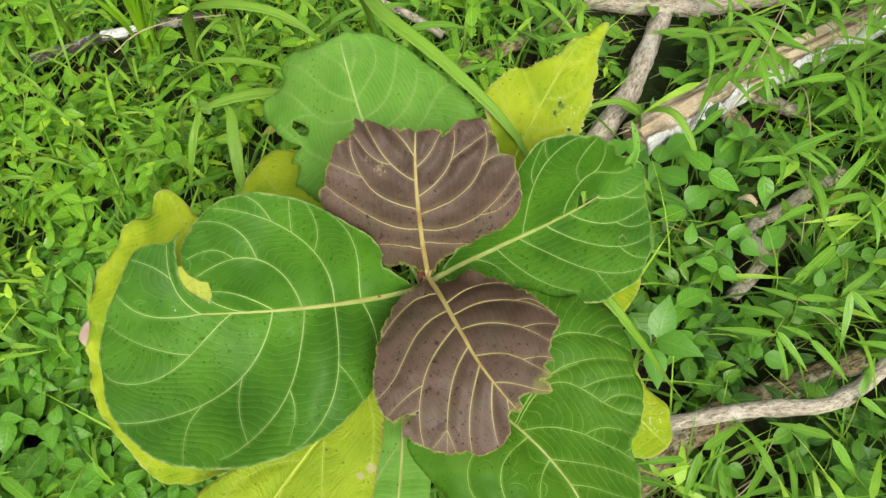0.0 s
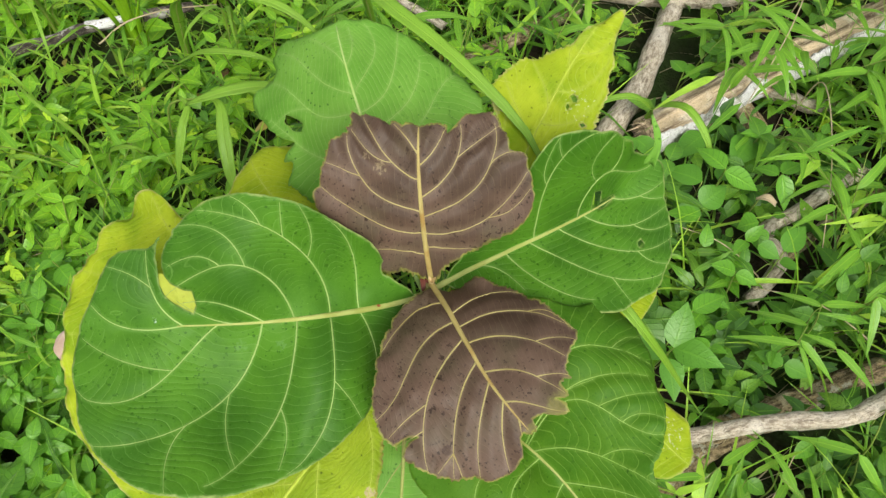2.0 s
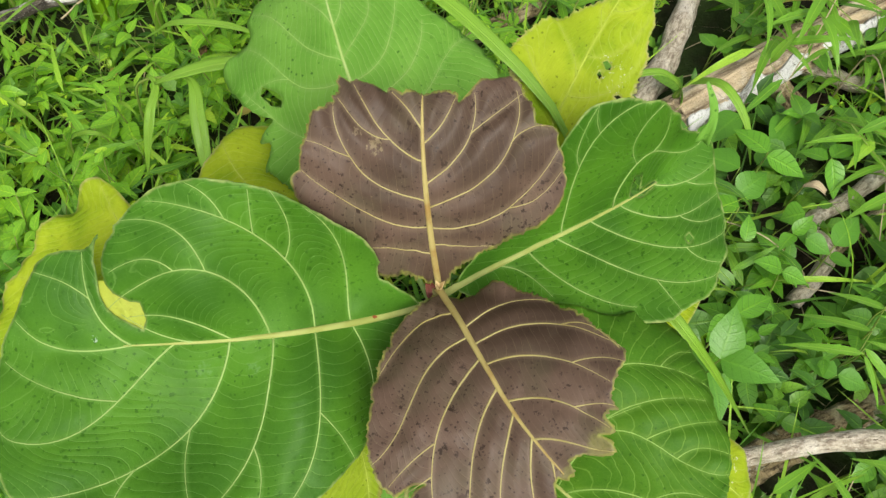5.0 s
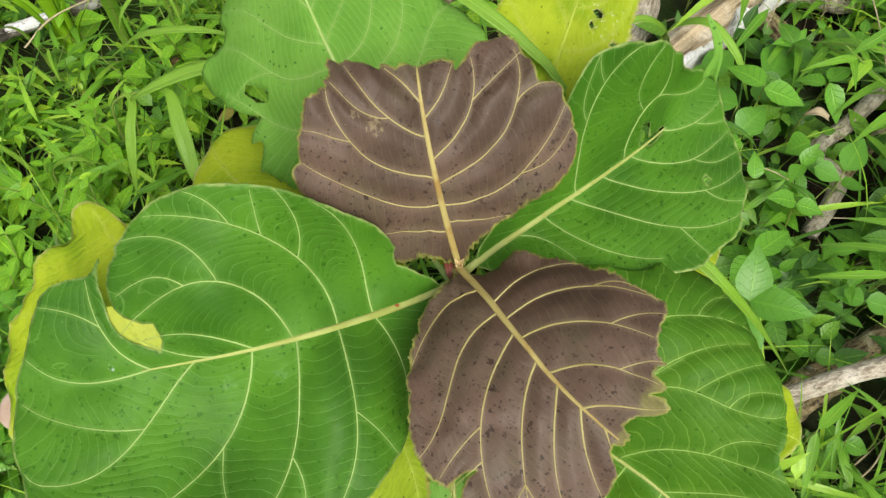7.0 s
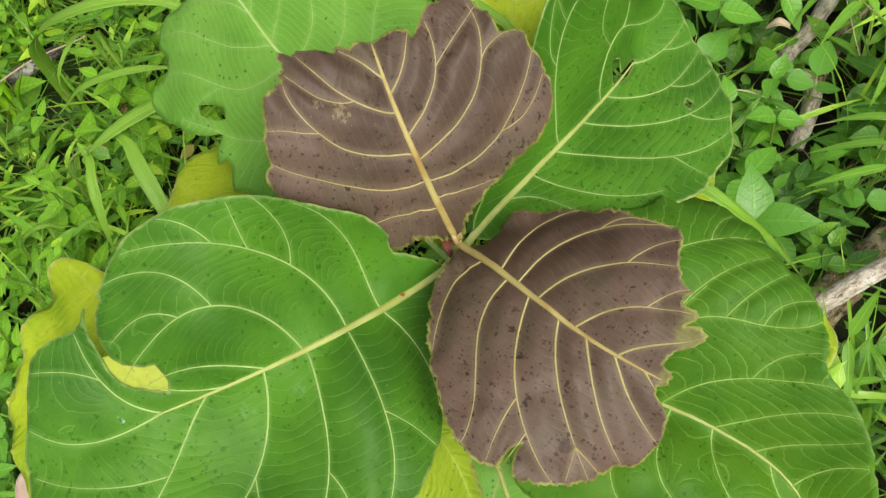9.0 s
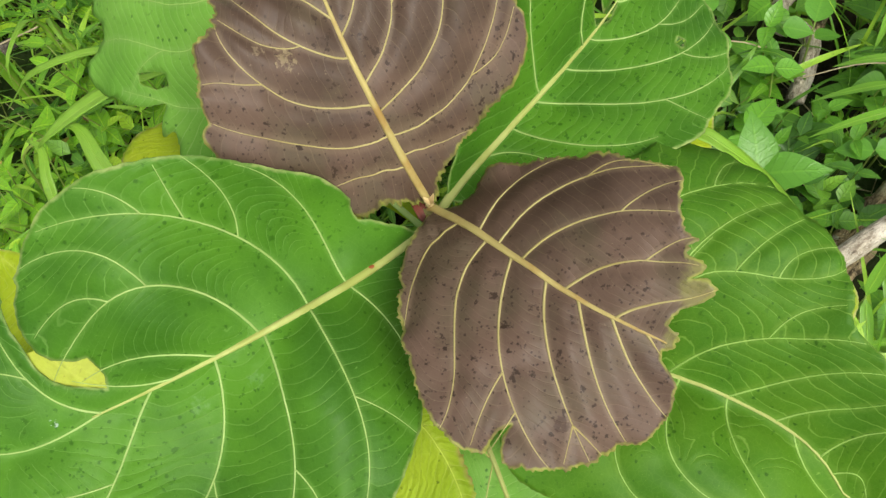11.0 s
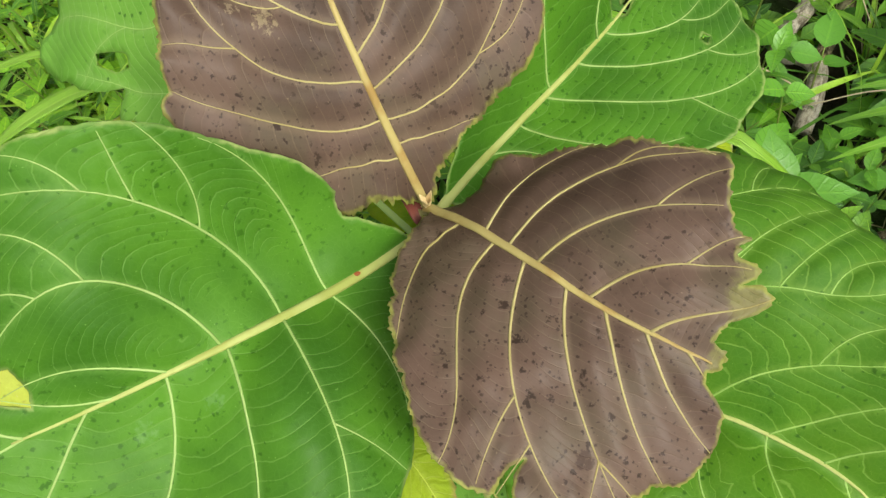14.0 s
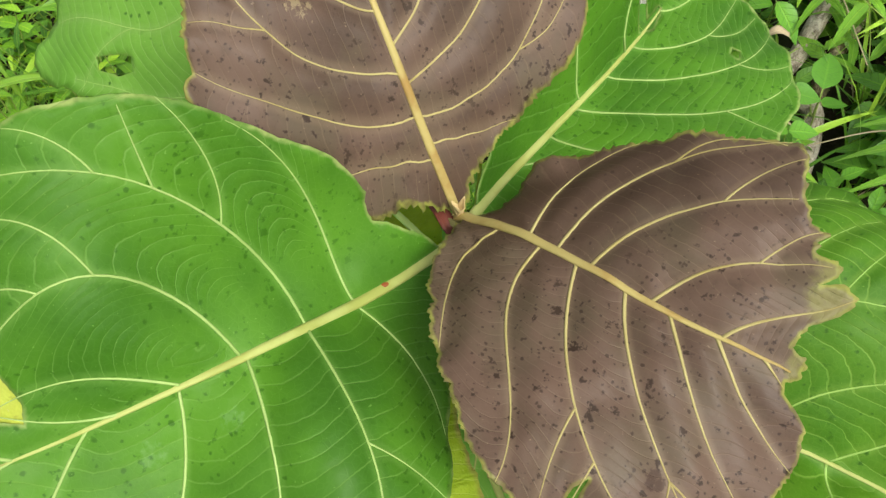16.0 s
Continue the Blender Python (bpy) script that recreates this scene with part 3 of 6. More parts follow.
YELLOW_TOP = dict(at=(0.096, 0.541, 0.492), heading=58.6, tilt=0, length=0.305, bend=(-0.34, -4.26), slope=(0.423, 0.313), fold=(0.000, 0.000),
    centre=(0.154, 0.008), margin=[116, 95, 80, 72, 67, 63, 61, 59, 58, 58, 57, 58, 59, 60, 61, 64, 66, 68, 69, 69, 67, 65, 62, 60, 59, 62, 71, 84, 101, 123, 141, 149, 144, 129, 113, 97, 87, 78, 71, 65, 61, 58, 56, 55, 55, 56, 57, 59, 61, 62, 62, 64, 69, 76, 78, 82, 93, 100, 113, 140],
    laterals=[(0.055, 35, 0.074, 0.18, -0.13), (0.109, 57, 0.075, -0.2, -0.17), (0.156, 53, 0.056, -0.25, -0.26), (0.201, 22, 0.027, 0.02, -0.55), (0.079, -33, 0.089, -0.38, -0.1), (0.138, -34, 0.074, -0.61, -0.03), (0.177, -28, 0.071, -0.61, -0.06), (0.226, -30, 0.05, -0.71, -0.18)],
    forks=[],
    holes=[[(0.183, -0.006), (0.187, -0.009), (0.185, -0.015), (0.18, -0.017), (0.178, -0.012)], [(0.169, -0.008), (0.173, -0.009), (0.171, -0.013), (0.167, -0.012)], [(0.165, -0.032), (0.168, -0.035), (0.167, -0.039), (0.163, -0.037)]],
)
YELLOW_RIGHT = dict(at=(0.147, 0.485, 0.413), heading=-38.4, length=0.245, bend=(-0.90, 3.26), slope=(-0.172, -0.137, 0.000, 0.000, -0.000),
    centre=(0.121, 0.014), margin=[151, 138, 127, 97, 85, 76, 70, 65, 62, 59, 57, 55, 55, 54, 56, 134, 163, 161, 155, 150, 145, 139, 135, 133, 133, 133, 130, 126, 124, 123, 123, 116, 106, 99, 94, 90, 88, 86, 85, 84, 80, 78, 76, 75, 76, 77, 79, 81, 86, 90, 93, 97, 102, 109, 119, 129, 142, 151, 155, 156],
    laterals=[(0.047, 67, 0.157, 0.08), (0.093, 61, 0.081, -0.03), (0.152, 25, 0.063, 0.93), (0.057, -47, 0.096, -0.17), (0.141, -40, 0.097, -0.2)],
    forks=[],
)
YELLOW_BOTTOM = dict(at=(0.007, 0.380, 0.518), heading=-122, length=0.268, bend=(-0.01, 1.21), slope=(-0.159, -0.217, 0.000, 0.000, -0.000),
    centre=(0.143, 0.008), margin=[136, 131, 129, 121, 113, 107, 103, 101, 99, 94, 89, 85, 83, 81, 79, 75, 71, 69, 68, 67, 67, 69, 70, 72, 74, 78, 83, 90, 99, 111, 140, 139, 115, 79, 64, 55, 49, 45, 41, 39, 37, 36, 35, 35, 35, 35, 36, 37, 39, 41, 45, 49, 58, 81, 128, 152, 153, 150, 149, 142],
    laterals=[(0.056, 42, 0.096, 0.36), (0.123, 36, 0.1, -0.1), (0.198, 38, 0.057, -0.44), (0.097, -28, 0.089, -0.64), (0.164, -27, 0.097, -0.52)],
    forks=[],
)
YELLOW_LOW = dict(at=(0.016, 0.406, 0.431), heading=-88, length=0.226, bend=(-0.39, 0.81), slope=(-0.200, 0.007, 0.000, 0.000, -0.000),
    centre=(0.116, 0.001), margin=[120, 118, 111, 98, 89, 78, 68, 61, 56, 52, 49, 47, 46, 44, 43, 42, 41, 41, 42, 43, 44, 46, 49, 53, 57, 63, 70, 81, 96, 107, 120, 106, 87, 70, 60, 53, 48, 44, 42, 40, 39, 38, 38, 38, 38, 39, 40, 41, 43, 46, 49, 53, 59, 66, 72, 80, 91, 101, 108, 117],
    laterals=[(0.049, -25, 0.075, -0.17), (0.116, -32, 0.063, -0.1), (0.049, 23, 0.08, 0.21)],
    forks=[],
)
YELLOW_BACK = dict(at=(-0.025, 0.508, 0.520), heading=159.8, length=0.188, bend=(0.92, 9.77), slope=(-0.128, 0.059, 0.000, -0.000, -0.000),
    centre=(0.102, -0.032), margin=[94, 94, 95, 96, 97, 89, 83, 78, 75, 73, 72, 71, 69, 67, 66, 66, 66, 67, 69, 72, 77, 82, 86, 89, 92, 98, 105, 101, 98, 95, 83, 74, 67, 62, 59, 56, 54, 51, 49, 48, 47, 47, 47, 48, 49, 51, 54, 58, 63, 70, 75, 77, 80, 84, 90, 96, 98, 100, 97, 95],
    laterals=[(0.059, -44, 0.109, -0.11), (0.125, -33, 0.073, 0.15), (0.074, 42, 0.053, 0.43)],
    forks=[],
)

def inside(points, ring):
    """Which points lie within a closed ring."""
    x, y = points[:, 0], points[:, 1]
    hit = np.zeros(len(points), bool)
    for (ax, ay), (bx, by) in zip(ring, np.roll(ring, -1, axis=0)):
        if ay != by:
            hit ^= ((ay > y) != (by > y)) & (x < (bx - ax) * (y - ay) / (by - ay) + ax)
    return hit


def to_lines(points, lines):
    """Distance of points to the nearest of some lines."""
    best = np.full(len(points), 1.0)
    for line in lines:
        a, ab = line[:-1], np.diff(line, axis=0)
        u = np.clip(((points[:, None] - a) * ab).sum(-1) / ((ab**2).sum(-1) + 1e-12), 0, 1)
        best = np.minimum(best, np.linalg.norm(points[:, None] - a - u[..., None] * ab, axis=-1).min(1))
    return best


def along_line(points, line):
    """Distance of points to one line, and how far along it the nearest place lies."""
    a, ab = line[:-1], np.diff(line, axis=0)
    size = np.linalg.norm(ab, axis=1)
    start = np.r_[0, np.cumsum(size)[:-1]]
    u = ((points[:, None] - a) * ab).sum(-1) / (size**2 + 1e-12)
    u[:, 1:] = np.maximum(u[:, 1:], 0)
    u[:, :-1] = np.minimum(u[:, :-1], 1)
    away = np.linalg.norm(points[:, None] - a - u[..., None] * ab, axis=-1)
    best = away.argmin(1)
    rows = np.arange(len(points))
    return away[rows, best], start[best] + u[rows, best] * size[best]


class Blade:
    """Plan and relief of one leaf."""

    def __init__(self, spec, seed, ragged, puff, ripple):
        self.spec, self.seed, self.puff, self.ripple = spec, seed, puff, ripple
        length = spec["length"]
        b0, b1 = spec["bend"]
        self.mid = lambda s: np.where(np.asarray(s) < length, b0 * s * (s - length) + b1 * s * (s - length) * (s - length / 2), 0.0)
        rad = np.array(spec["margin"], float) / 1000
        n = len(rad)
        turn = np.linspace(0, n, n * (7 if n < 80 else 5), endpoint=False)
        i = turn.astype(int)
        u = turn - i
        p = [rad[(i + k) % n] for k in (-1, 0, 1, 2)]
        r = p[1] + 0.5 * u * (p[2] - p[0] + u * (2 * p[0] - 5 * p[1] + 4 * p[2] - p[3] + u * (3 * (p[1] - p[2]) + p[3] - p[0])))
        angle = turn / n * 2 * math.pi
        rough = np.array([0.8 * noise.noise(Vector((20 * math.cos(a), 20 * math.sin(a), seed))) + 0.8 * noise.noise(Vector((48 * math.cos(a), 48 * math.sin(a), seed + 5))) + (0.7 * max(0.0, noise.noise(Vector((110 * math.cos(a), 110 * math.sin(a), seed + 8)))) if n > 80 else 0.0) for a in angle])
        r = r + ragged * rough
        self.ring = np.array(spec["centre"]) + np.stack([r * np.cos(angle), r * np.sin(angle)], -1)
        s = np.linspace(0, spec.get("rib_end", length * 1.15), 40)
        self.midrib = np.stack([s, self.mid(s)], -1)
        held = inside(self.midrib, self.ring) | (s < length * 0.9)
        self.midrib = self.midrib[: len(s) if held.all() else int(np.argmin(held))]
        self.laterals = []
        for start, heading, size, bow, *skew in spec["laterals"]:
            self.laterals.append(self.curve((start, float(self.mid(start))), heading, size, bow, *skew))
        self.forks = []
        for which, share, heading, size, *bow in spec["forks"]:
            line = self.laterals[int(which)]
            at = line[min(int(share * 20), len(line) - 1)]
            self.forks.append(self.curve(at, heading, size, *(bow or [0.30 if heading < 0 else -0.30])))

    def curve(self, at, heading, size, bow, skew=0.0):
        u = np.linspace(0, 1, 21)
        a = radians(heading)
        side = size * u * (1 - u) * (bow + skew * (1 - 2 * u))
        line = np.array(at) + np.stack([u * size * math.cos(a) - side * math.sin(a), u * size * math.sin(a) + side * math.cos(a)], -1)
        turn = np.clip(math.atan2(*(line[-1] - line[-2])[::-1]) - math.atan2(*(line[-3] - line[-4])[::-1]), -0.35, 0.35) / 2
        way, step = line[-1] - line[-2], 0.0035
        way = step * way / np.linalg.norm(way)
        for _ in range(6):
            way = np.array([way[0] * math.cos(turn) - way[1] * math.sin(turn), way[0] * math.sin(turn) + way[1] * math.cos(turn)])
            line = np.r_[line, [line[-1] + way]]
        ok = inside(line, self.ring)
        stop = len(line) if ok[3:].all() else 3 + int(np.argmin(ok[3:]))
        return line[: max(stop, 3)]

    def height(self, p):
        s, t = p[:, 0], p[:, 1]
        terms = [s, t, s * s, s * t, t * t, s**3, s * s * t, s * t * t, t**3]
        z = sum(c * term for c, term in zip(self.spec["slope"], terms))
        for ds, dt, wide, tall in self.spec.get("domes", ()):
            z = z + tall * (np.exp(-((s - ds) ** 2 + (t - dt) ** 2) / wide**2) - math.exp(-(ds**2 + dt**2) / wide**2))
        across = t - self.mid(s)
        if "fold" in self.spec:
            left, right = self.spec["fold"]
            soft = 0.008 + self.spec.get("ease", 0.0) * np.clip((s - 0.215) / 0.05, 0, 1)
            z = z + np.where(across > 0, left, right) * (np.sqrt(across**2 + soft**2) - soft)
        if "pleats" in self.spec:
            z = z + self.spec["pleats"] * np.exp(-((s / 0.034) ** 2)) * np.sin(17 * np.arctan2(across, s + 0.012)) * np.clip(np.abs(across) / 0.006, 0, 1)
        wave = np.array([noise.noise(Vector((x * 22, y * 22, self.seed))) + 0.4 * noise.noise(Vector((x * 60, y * 60, self.seed + 9))) for x, y in p])
        rim = to_lines(p, [np.r_[self.ring, self.ring[:1]]])
        curl = np.array([noise.noise(Vector((x * 38, y * 38, self.seed + 20))) for x, y in p])
        return z + self.ripple * (wave + 1.6 * curl * np.exp(-rim / 0.009))

    def mesh(self, spacing):
        ring = self.ring
        low, high = ring.min(0), ring.max(0)
        rows = np.arange(low[1], high[1], spacing * 0.866)
        grid = np.concatenate([np.stack([np.arange(low[0] + (spacing / 2 if k % 2 else 0), high[0], spacing), np.full(len(np.arange(low[0] + (spacing / 2 if k % 2 else 0), high[0], spacing)), y)], -1) for k, y in enumerate(rows)])
        gaps = []
        for shape in (*self.spec.get("cuts", ()), *self.spec.get("holes", ())):
            shape = np.array(shape)
            fine = np.concatenate([a + (b - a) * np.linspace(0, 1, 5)[:-1, None] for a, b in zip(shape, np.roll(shape, -1, axis=0))])
            fine = fine + 0.0007 * np.array([[noise.noise(Vector((x * 900, y * 900, 1))), noise.noise(Vector((x * 900, y * 900, 4)))] for x, y in fine])
            gaps.append(fine)
        loops = [ring, *gaps]
        edge_far = to_lines(grid, [np.r_[g, g[:1]] for g in loops])
        grid = grid[inside(grid, ring) & (edge_far > spacing * 0.45)]
        for g in gaps:
            grid = grid[~inside(grid, g)]
        points, edges, base = [Vector(p) for p in grid], [], len(grid)
        for g in loops:
            points += [Vector(p) for p in g]
            edges += [(base + i, base + (i + 1) % len(g)) for i in range(len(g))]
            base += len(g)
        from_cdt = delaunay_2d_cdt(points, edges, [], 0, 1e-6)
        flat = np.array([tuple(v) for v in from_cdt[0]])
        faces = np.array([f for f in from_cdt[2] if len(f) == 3])
        centre = flat[faces].mean(1)
        keep = inside(centre, ring)
        for g in gaps:
            keep &= ~inside(centre, g)
        faces = faces[keep]
        a, b, c = (flat[faces[:, k]] for k in range(3))
        turned = (b[:, 0] - a[:, 0]) * (c[:, 1] - a[:, 1]) - (b[:, 1] - a[:, 1]) * (c[:, 0] - a[:, 0]) < 0
        faces[turned] = faces[turned][:, ::-1]
        used, where = np.unique(faces, return_inverse=True)
        flat, faces = flat[used], where.reshape(-1, 3)
        lines = [self.midrib, *self.laterals, *self.forks]
        gap = to_lines(flat, lines)
        rim = to_lines(flat, [np.r_[g, g[:1]] for g in loops])
        side = flat[:, 1] > self.mid(flat[:, 0])
        along = np.zeros(len(flat))
        for left in (True, False):
            mine = [l for l in self.laterals if (l[-1, 1] > float(self.mid(l[0, 0]))) == left] or [self.midrib]
            rows = side == left
            weight, total = np.zeros(rows.sum()), np.zeros(rows.sum())
            for line in mine:
                away, far = along_line(flat[rows], line)
                w = 1 / (away + 0.010) ** 2
                weight, total = weight + w, total + w * far
            along[rows] = total / weight
        a, b, c = (flat[faces[:, k]] for k in range(3))
        area = (b[:, 0] - a[:, 0]) * (c[:, 1] - a[:, 1]) - (b[:, 1] - a[:, 1]) * (c[:, 0] - a[:, 0]) + 1e-12
        fa, fb, fc = (along[faces[:, k]] for k in range(3))
        slope_x = (fa * (b[:, 1] - c[:, 1]) + fb * (c[:, 1] - a[:, 1]) + fc * (a[:, 1] - b[:, 1])) / area
        slope_y = (fa * (c[:, 0] - b[:, 0]) + fb * (a[:, 0] - c[:, 0]) + fc * (b[:, 0] - a[:, 0])) / area
        steep, shared = np.zeros(len(flat)), np.zeros(len(flat))
        for k in range(3):
            np.add.at(steep, faces[:, k], np.minimum(np.hypot(slope_x, slope_y), 4.0))
            np.add.at(shared, faces[:, k], 1.0)
        self.steep = steep / np.maximum(shared, 1)
        z = self.height(flat) + self.puff * (1 - np.exp(-((gap / 0.009) ** 1.5)))
        return np.c_[flat, z], faces, gap, along, rim


def make_leaf(parent, origin, spec, seed, material, rib, label, stalk, spacing=0.005, ragged=0.001, puff=0.0022, ripple=0.003, wide=0.0032, thin=0.20, vein=None):
    blade = Blade(spec, seed, ragged, puff, ripple)
    verts, faces, gap, along, rim = blade.mesh(spacing)
    leaf = mesh_object("leaf", verts, faces, material, parent, label)
    for key, values in (("gap", gap), ("along", along), ("rim", rim), ("steep", blade.steep)):
        leaf.data.attributes.new(key, "FLOAT", "POINT").data.foreach_set("value", values.astype(np.float32))
    thick = leaf.modifiers.new("thickness", "SOLIDIFY")
    thick.thickness, thick.offset = 0.0007, -1
    here = pose(*spec["at"], spec.get("tilt", 0), 0, spec["heading"])
    leaf.matrix_basis = origin.inverted() @ here
    # midrib with its stalk to the stem
    line = np.c_[blade.midrib, blade.height(blade.midrib)]
    root = here.inverted() @ Vector(stalk)
    start = np.array(root) + (line[0] - np.array(root)) * np.linspace(0, 1, 6)[:-1, None]
    line = np.r_[start, line]
    share = np.linspace(0, 1, len(line))
    v, f = tube(line + (0, 0, 0.0004), wide * (1 - share) ** 0.8 + 0.0005, 10, 0.5)
    mesh_object("midrib", v, f, rib, leaf)
    for group, size in ((blade.laterals, thin), (blade.forks, thin * 0.5)):
        for flat in group:
            if len(flat) < 3:
                continue
            path = np.c_[flat, blade.height(flat)]
            share = np.linspace(0, 1, len(path))
            v, f = tube(path + (0, 0, 0.0003), wide * size * (1 - share) ** 1.1 + 0.00020, 6, 0.5)
            mesh_object("vein", v, f, vein or rib, leaf)
    if "eaten" in spec:
        ring = np.array(spec["eaten"])
        fine = np.concatenate([a + (b - a) * np.linspace(0, 1, 4)[:-1, None] for a, b in zip(ring, np.roll(ring, -1, axis=0))])
        middle = ring.mean(0)
        flat = np.concatenate([[middle]] + [middle + k * (fine - middle) for k in (0.35, 0.7, 1.0)])
        n = len(fine)
        v = np.c_[flat, blade.height(flat) - 0.0012 + 0.0010 * np.sin(flat[:, 0] * 700)]
        f = [[0, 1 + i, 1 + (i + 1) % n] for i in range(n)] + [[1 + k * n + i, 1 + (k + 1) * n + i, 1 + (k + 1) * n + (i + 1) % n, 1 + k * n + (i + 1) % n] for k in (0, 1) for i in range(n)]
        patch = mesh_object("eaten_patch", v, f, SKIN, leaf, "pale yellow skin left by insects")
        for key, value in (("gap", 0.02), ("rim", 0.02), ("along", 0.0), ("steep", 3.0)):
            patch.data.attributes.new(key, "FLOAT", "POINT").data.foreach_set("value", np.full(len(v), value, np.float32))
    return leaf


STEM_FOOT = (0.045, 0.452, 0.0)
sapling = new("teak_sapling")
sapling.matrix_basis = pose(*STEM_FOOT)
tagged(sapling, "young teak sapling with brown, green and yellowing leaves", "sapling")
HOME = pose(*STEM_FOOT)
stem_line = smooth_line([(0.0, 0.0, -0.02), (0.004, 0.002, 0.2), (0.002, -0.004, 0.4), (0.001, -0.004, 0.548)], 24)
v, f = tube(stem_line, np.linspace(0.0085, 0.0055, 24) + 0.0012 * np.array([max(0, math.cos(k * 2.1)) ** 8 for k in range(24)]), 10)
mesh_object("stem", v, f, STEM, sapling, "square green-brown stem")
TOP = (0.046, 0.448, 0.550)
ATTACH = lambda z: (0.046, 0.450, z)
BROWN_A.update(pleats=0.0010)
BROWN_B.update(pleats=0.0012)
make_leaf(sapling, HOME, BROWN_A, 1, BROWN_SCARRED, RIB_BROWN, "young purple-brown leaf with straw-yellow veins and torn edge", TOP, 0.0028, 0.0022, 0.0065, 0.0050, 0.0030, thin=0.25, vein=VEIN_STRAW)
make_leaf(sapling, HOME, BROWN_B, 2, BROWN, RIB_BROWN, "young purple-brown leaf with yellow veins and ragged tip", TOP, 0.0028, 0.0024, 0.0040, 0.0040, 0.0032, thin=0.25, vein=VEIN_STRAW)
LEFT_GREEN.update(rib_end=0.242, eaten=[(0.247, -0.044), (0.241, -0.034), (0.231, -0.028), (0.220, -0.024), (0.220, -0.017), (0.219, -0.011), (0.223, -0.003), (0.230, -0.007), (0.236, -0.011), (0.243, -0.016), (0.251, -0.024), (0.253, -0.035), (0.252, -0.045)])
make_leaf(sapling, HOME, LEFT_GREEN, 3, GREEN_MARKED, RIB_GREEN, "large glossy green leaf with a deep curled notch", ATTACH(0.535), 0.0042, 0.0007, 0.0028, 0.0026, 0.0035, thin=0.18, vein=VEIN_GREEN)
RIGHT_GREEN.update(rib_end=0.236, ease=0.014)
right_leaf = make_leaf(sapling, HOME, RIGHT_GREEN, 4, GREEN, RIB_GREEN, "large green leaf with insect holes", ATTACH(0.525), 0.0042, 0.0007, 0.0028, 0.0026, 0.0033, thin=0.19, vein=VEIN_GREEN)
make_leaf(sapling, HOME, TOP_GREEN, 5, LIGHT, RIB_PALE, "light green leaf with nibbled edges", ATTACH(0.48), 0.0046, 0.0024, 0.0026, 0.004, 0.0022, thin=0.20, vein=VEIN_FAINT)
make_leaf(sapling, HOME, LOWER_GREEN, 6, BROAD, RIB_GREEN, "broad light green leaf", ATTACH(0.48), 0.0046, 0.0012, 0.0034, 0.0035, 0.0026, thin=0.22, vein=VEIN_FAINT)
yellow_left = make_leaf(sapling, HOME, YELLOW_LEFT, 7, YELLOW, RIB_YELLOW, "old yellow leaf with a wavy dry edge", ATTACH(0.42), 0.006, 0.0025, 0.002, 0.006, 0.003)
make_leaf(sapling, HOME, YELLOW_TOP, 8, YELLOW_TORN, RIB_YELLOW, "old yellow leaf with holes and a torn edge", ATTACH(0.42), 0.0045, 0.0034, 0.003, 0.006, 0.0009, thin=0.40)
make_leaf(sapling, HOME, YELLOW_RIGHT, 9, YELLOW_SCARRED, RIB_YELLOW, "old yellow leaf with pale insect scars", ATTACH(0.34), 0.006, 0.0016, 0.002, 0.004, 0.003)
make_leaf(sapling, HOME, YELLOW_BOTTOM, 10, OLIVE_DRIED, RIB_YELLOW, "old yellow-green leaf with a brown dry edge", ATTACH(0.38), 0.005, 0.0018, 0.003, 0.004, 0.0024, thin=0.14)
make_leaf(sapling, HOME, YELLOW_LOW, 11, LIGHT, RIB_GREEN, "narrow green leaf in the shade below", ATTACH(0.33), 0.007, 0.001, 0.002, 0.004, 0.003)
make_leaf(sapling, HOME, YELLOW_BACK, 12, YELLOW, RIB_YELLOW, "old yellow leaf half hidden", ATTACH(0.33), 0.006, 0.0016, 0.002, 0.004, 0.003)


# ---- branches and logs on the ground ----
def limb_coords(ob, line, ring):
    """Gives each point its distance along the limb and its place round the girth, for the grain."""
    far = np.r_[0, np.cumsum(np.linalg.norm(np.diff(line, axis=0), axis=1))]
    values = np.array([(far[i], *side) for i in range(len(line)) for side in ring[i]], np.float32)
    ob.data.attributes.new("limb", "FLOAT_VECTOR", "POINT").data.foreach_set("vector", values.ravel())


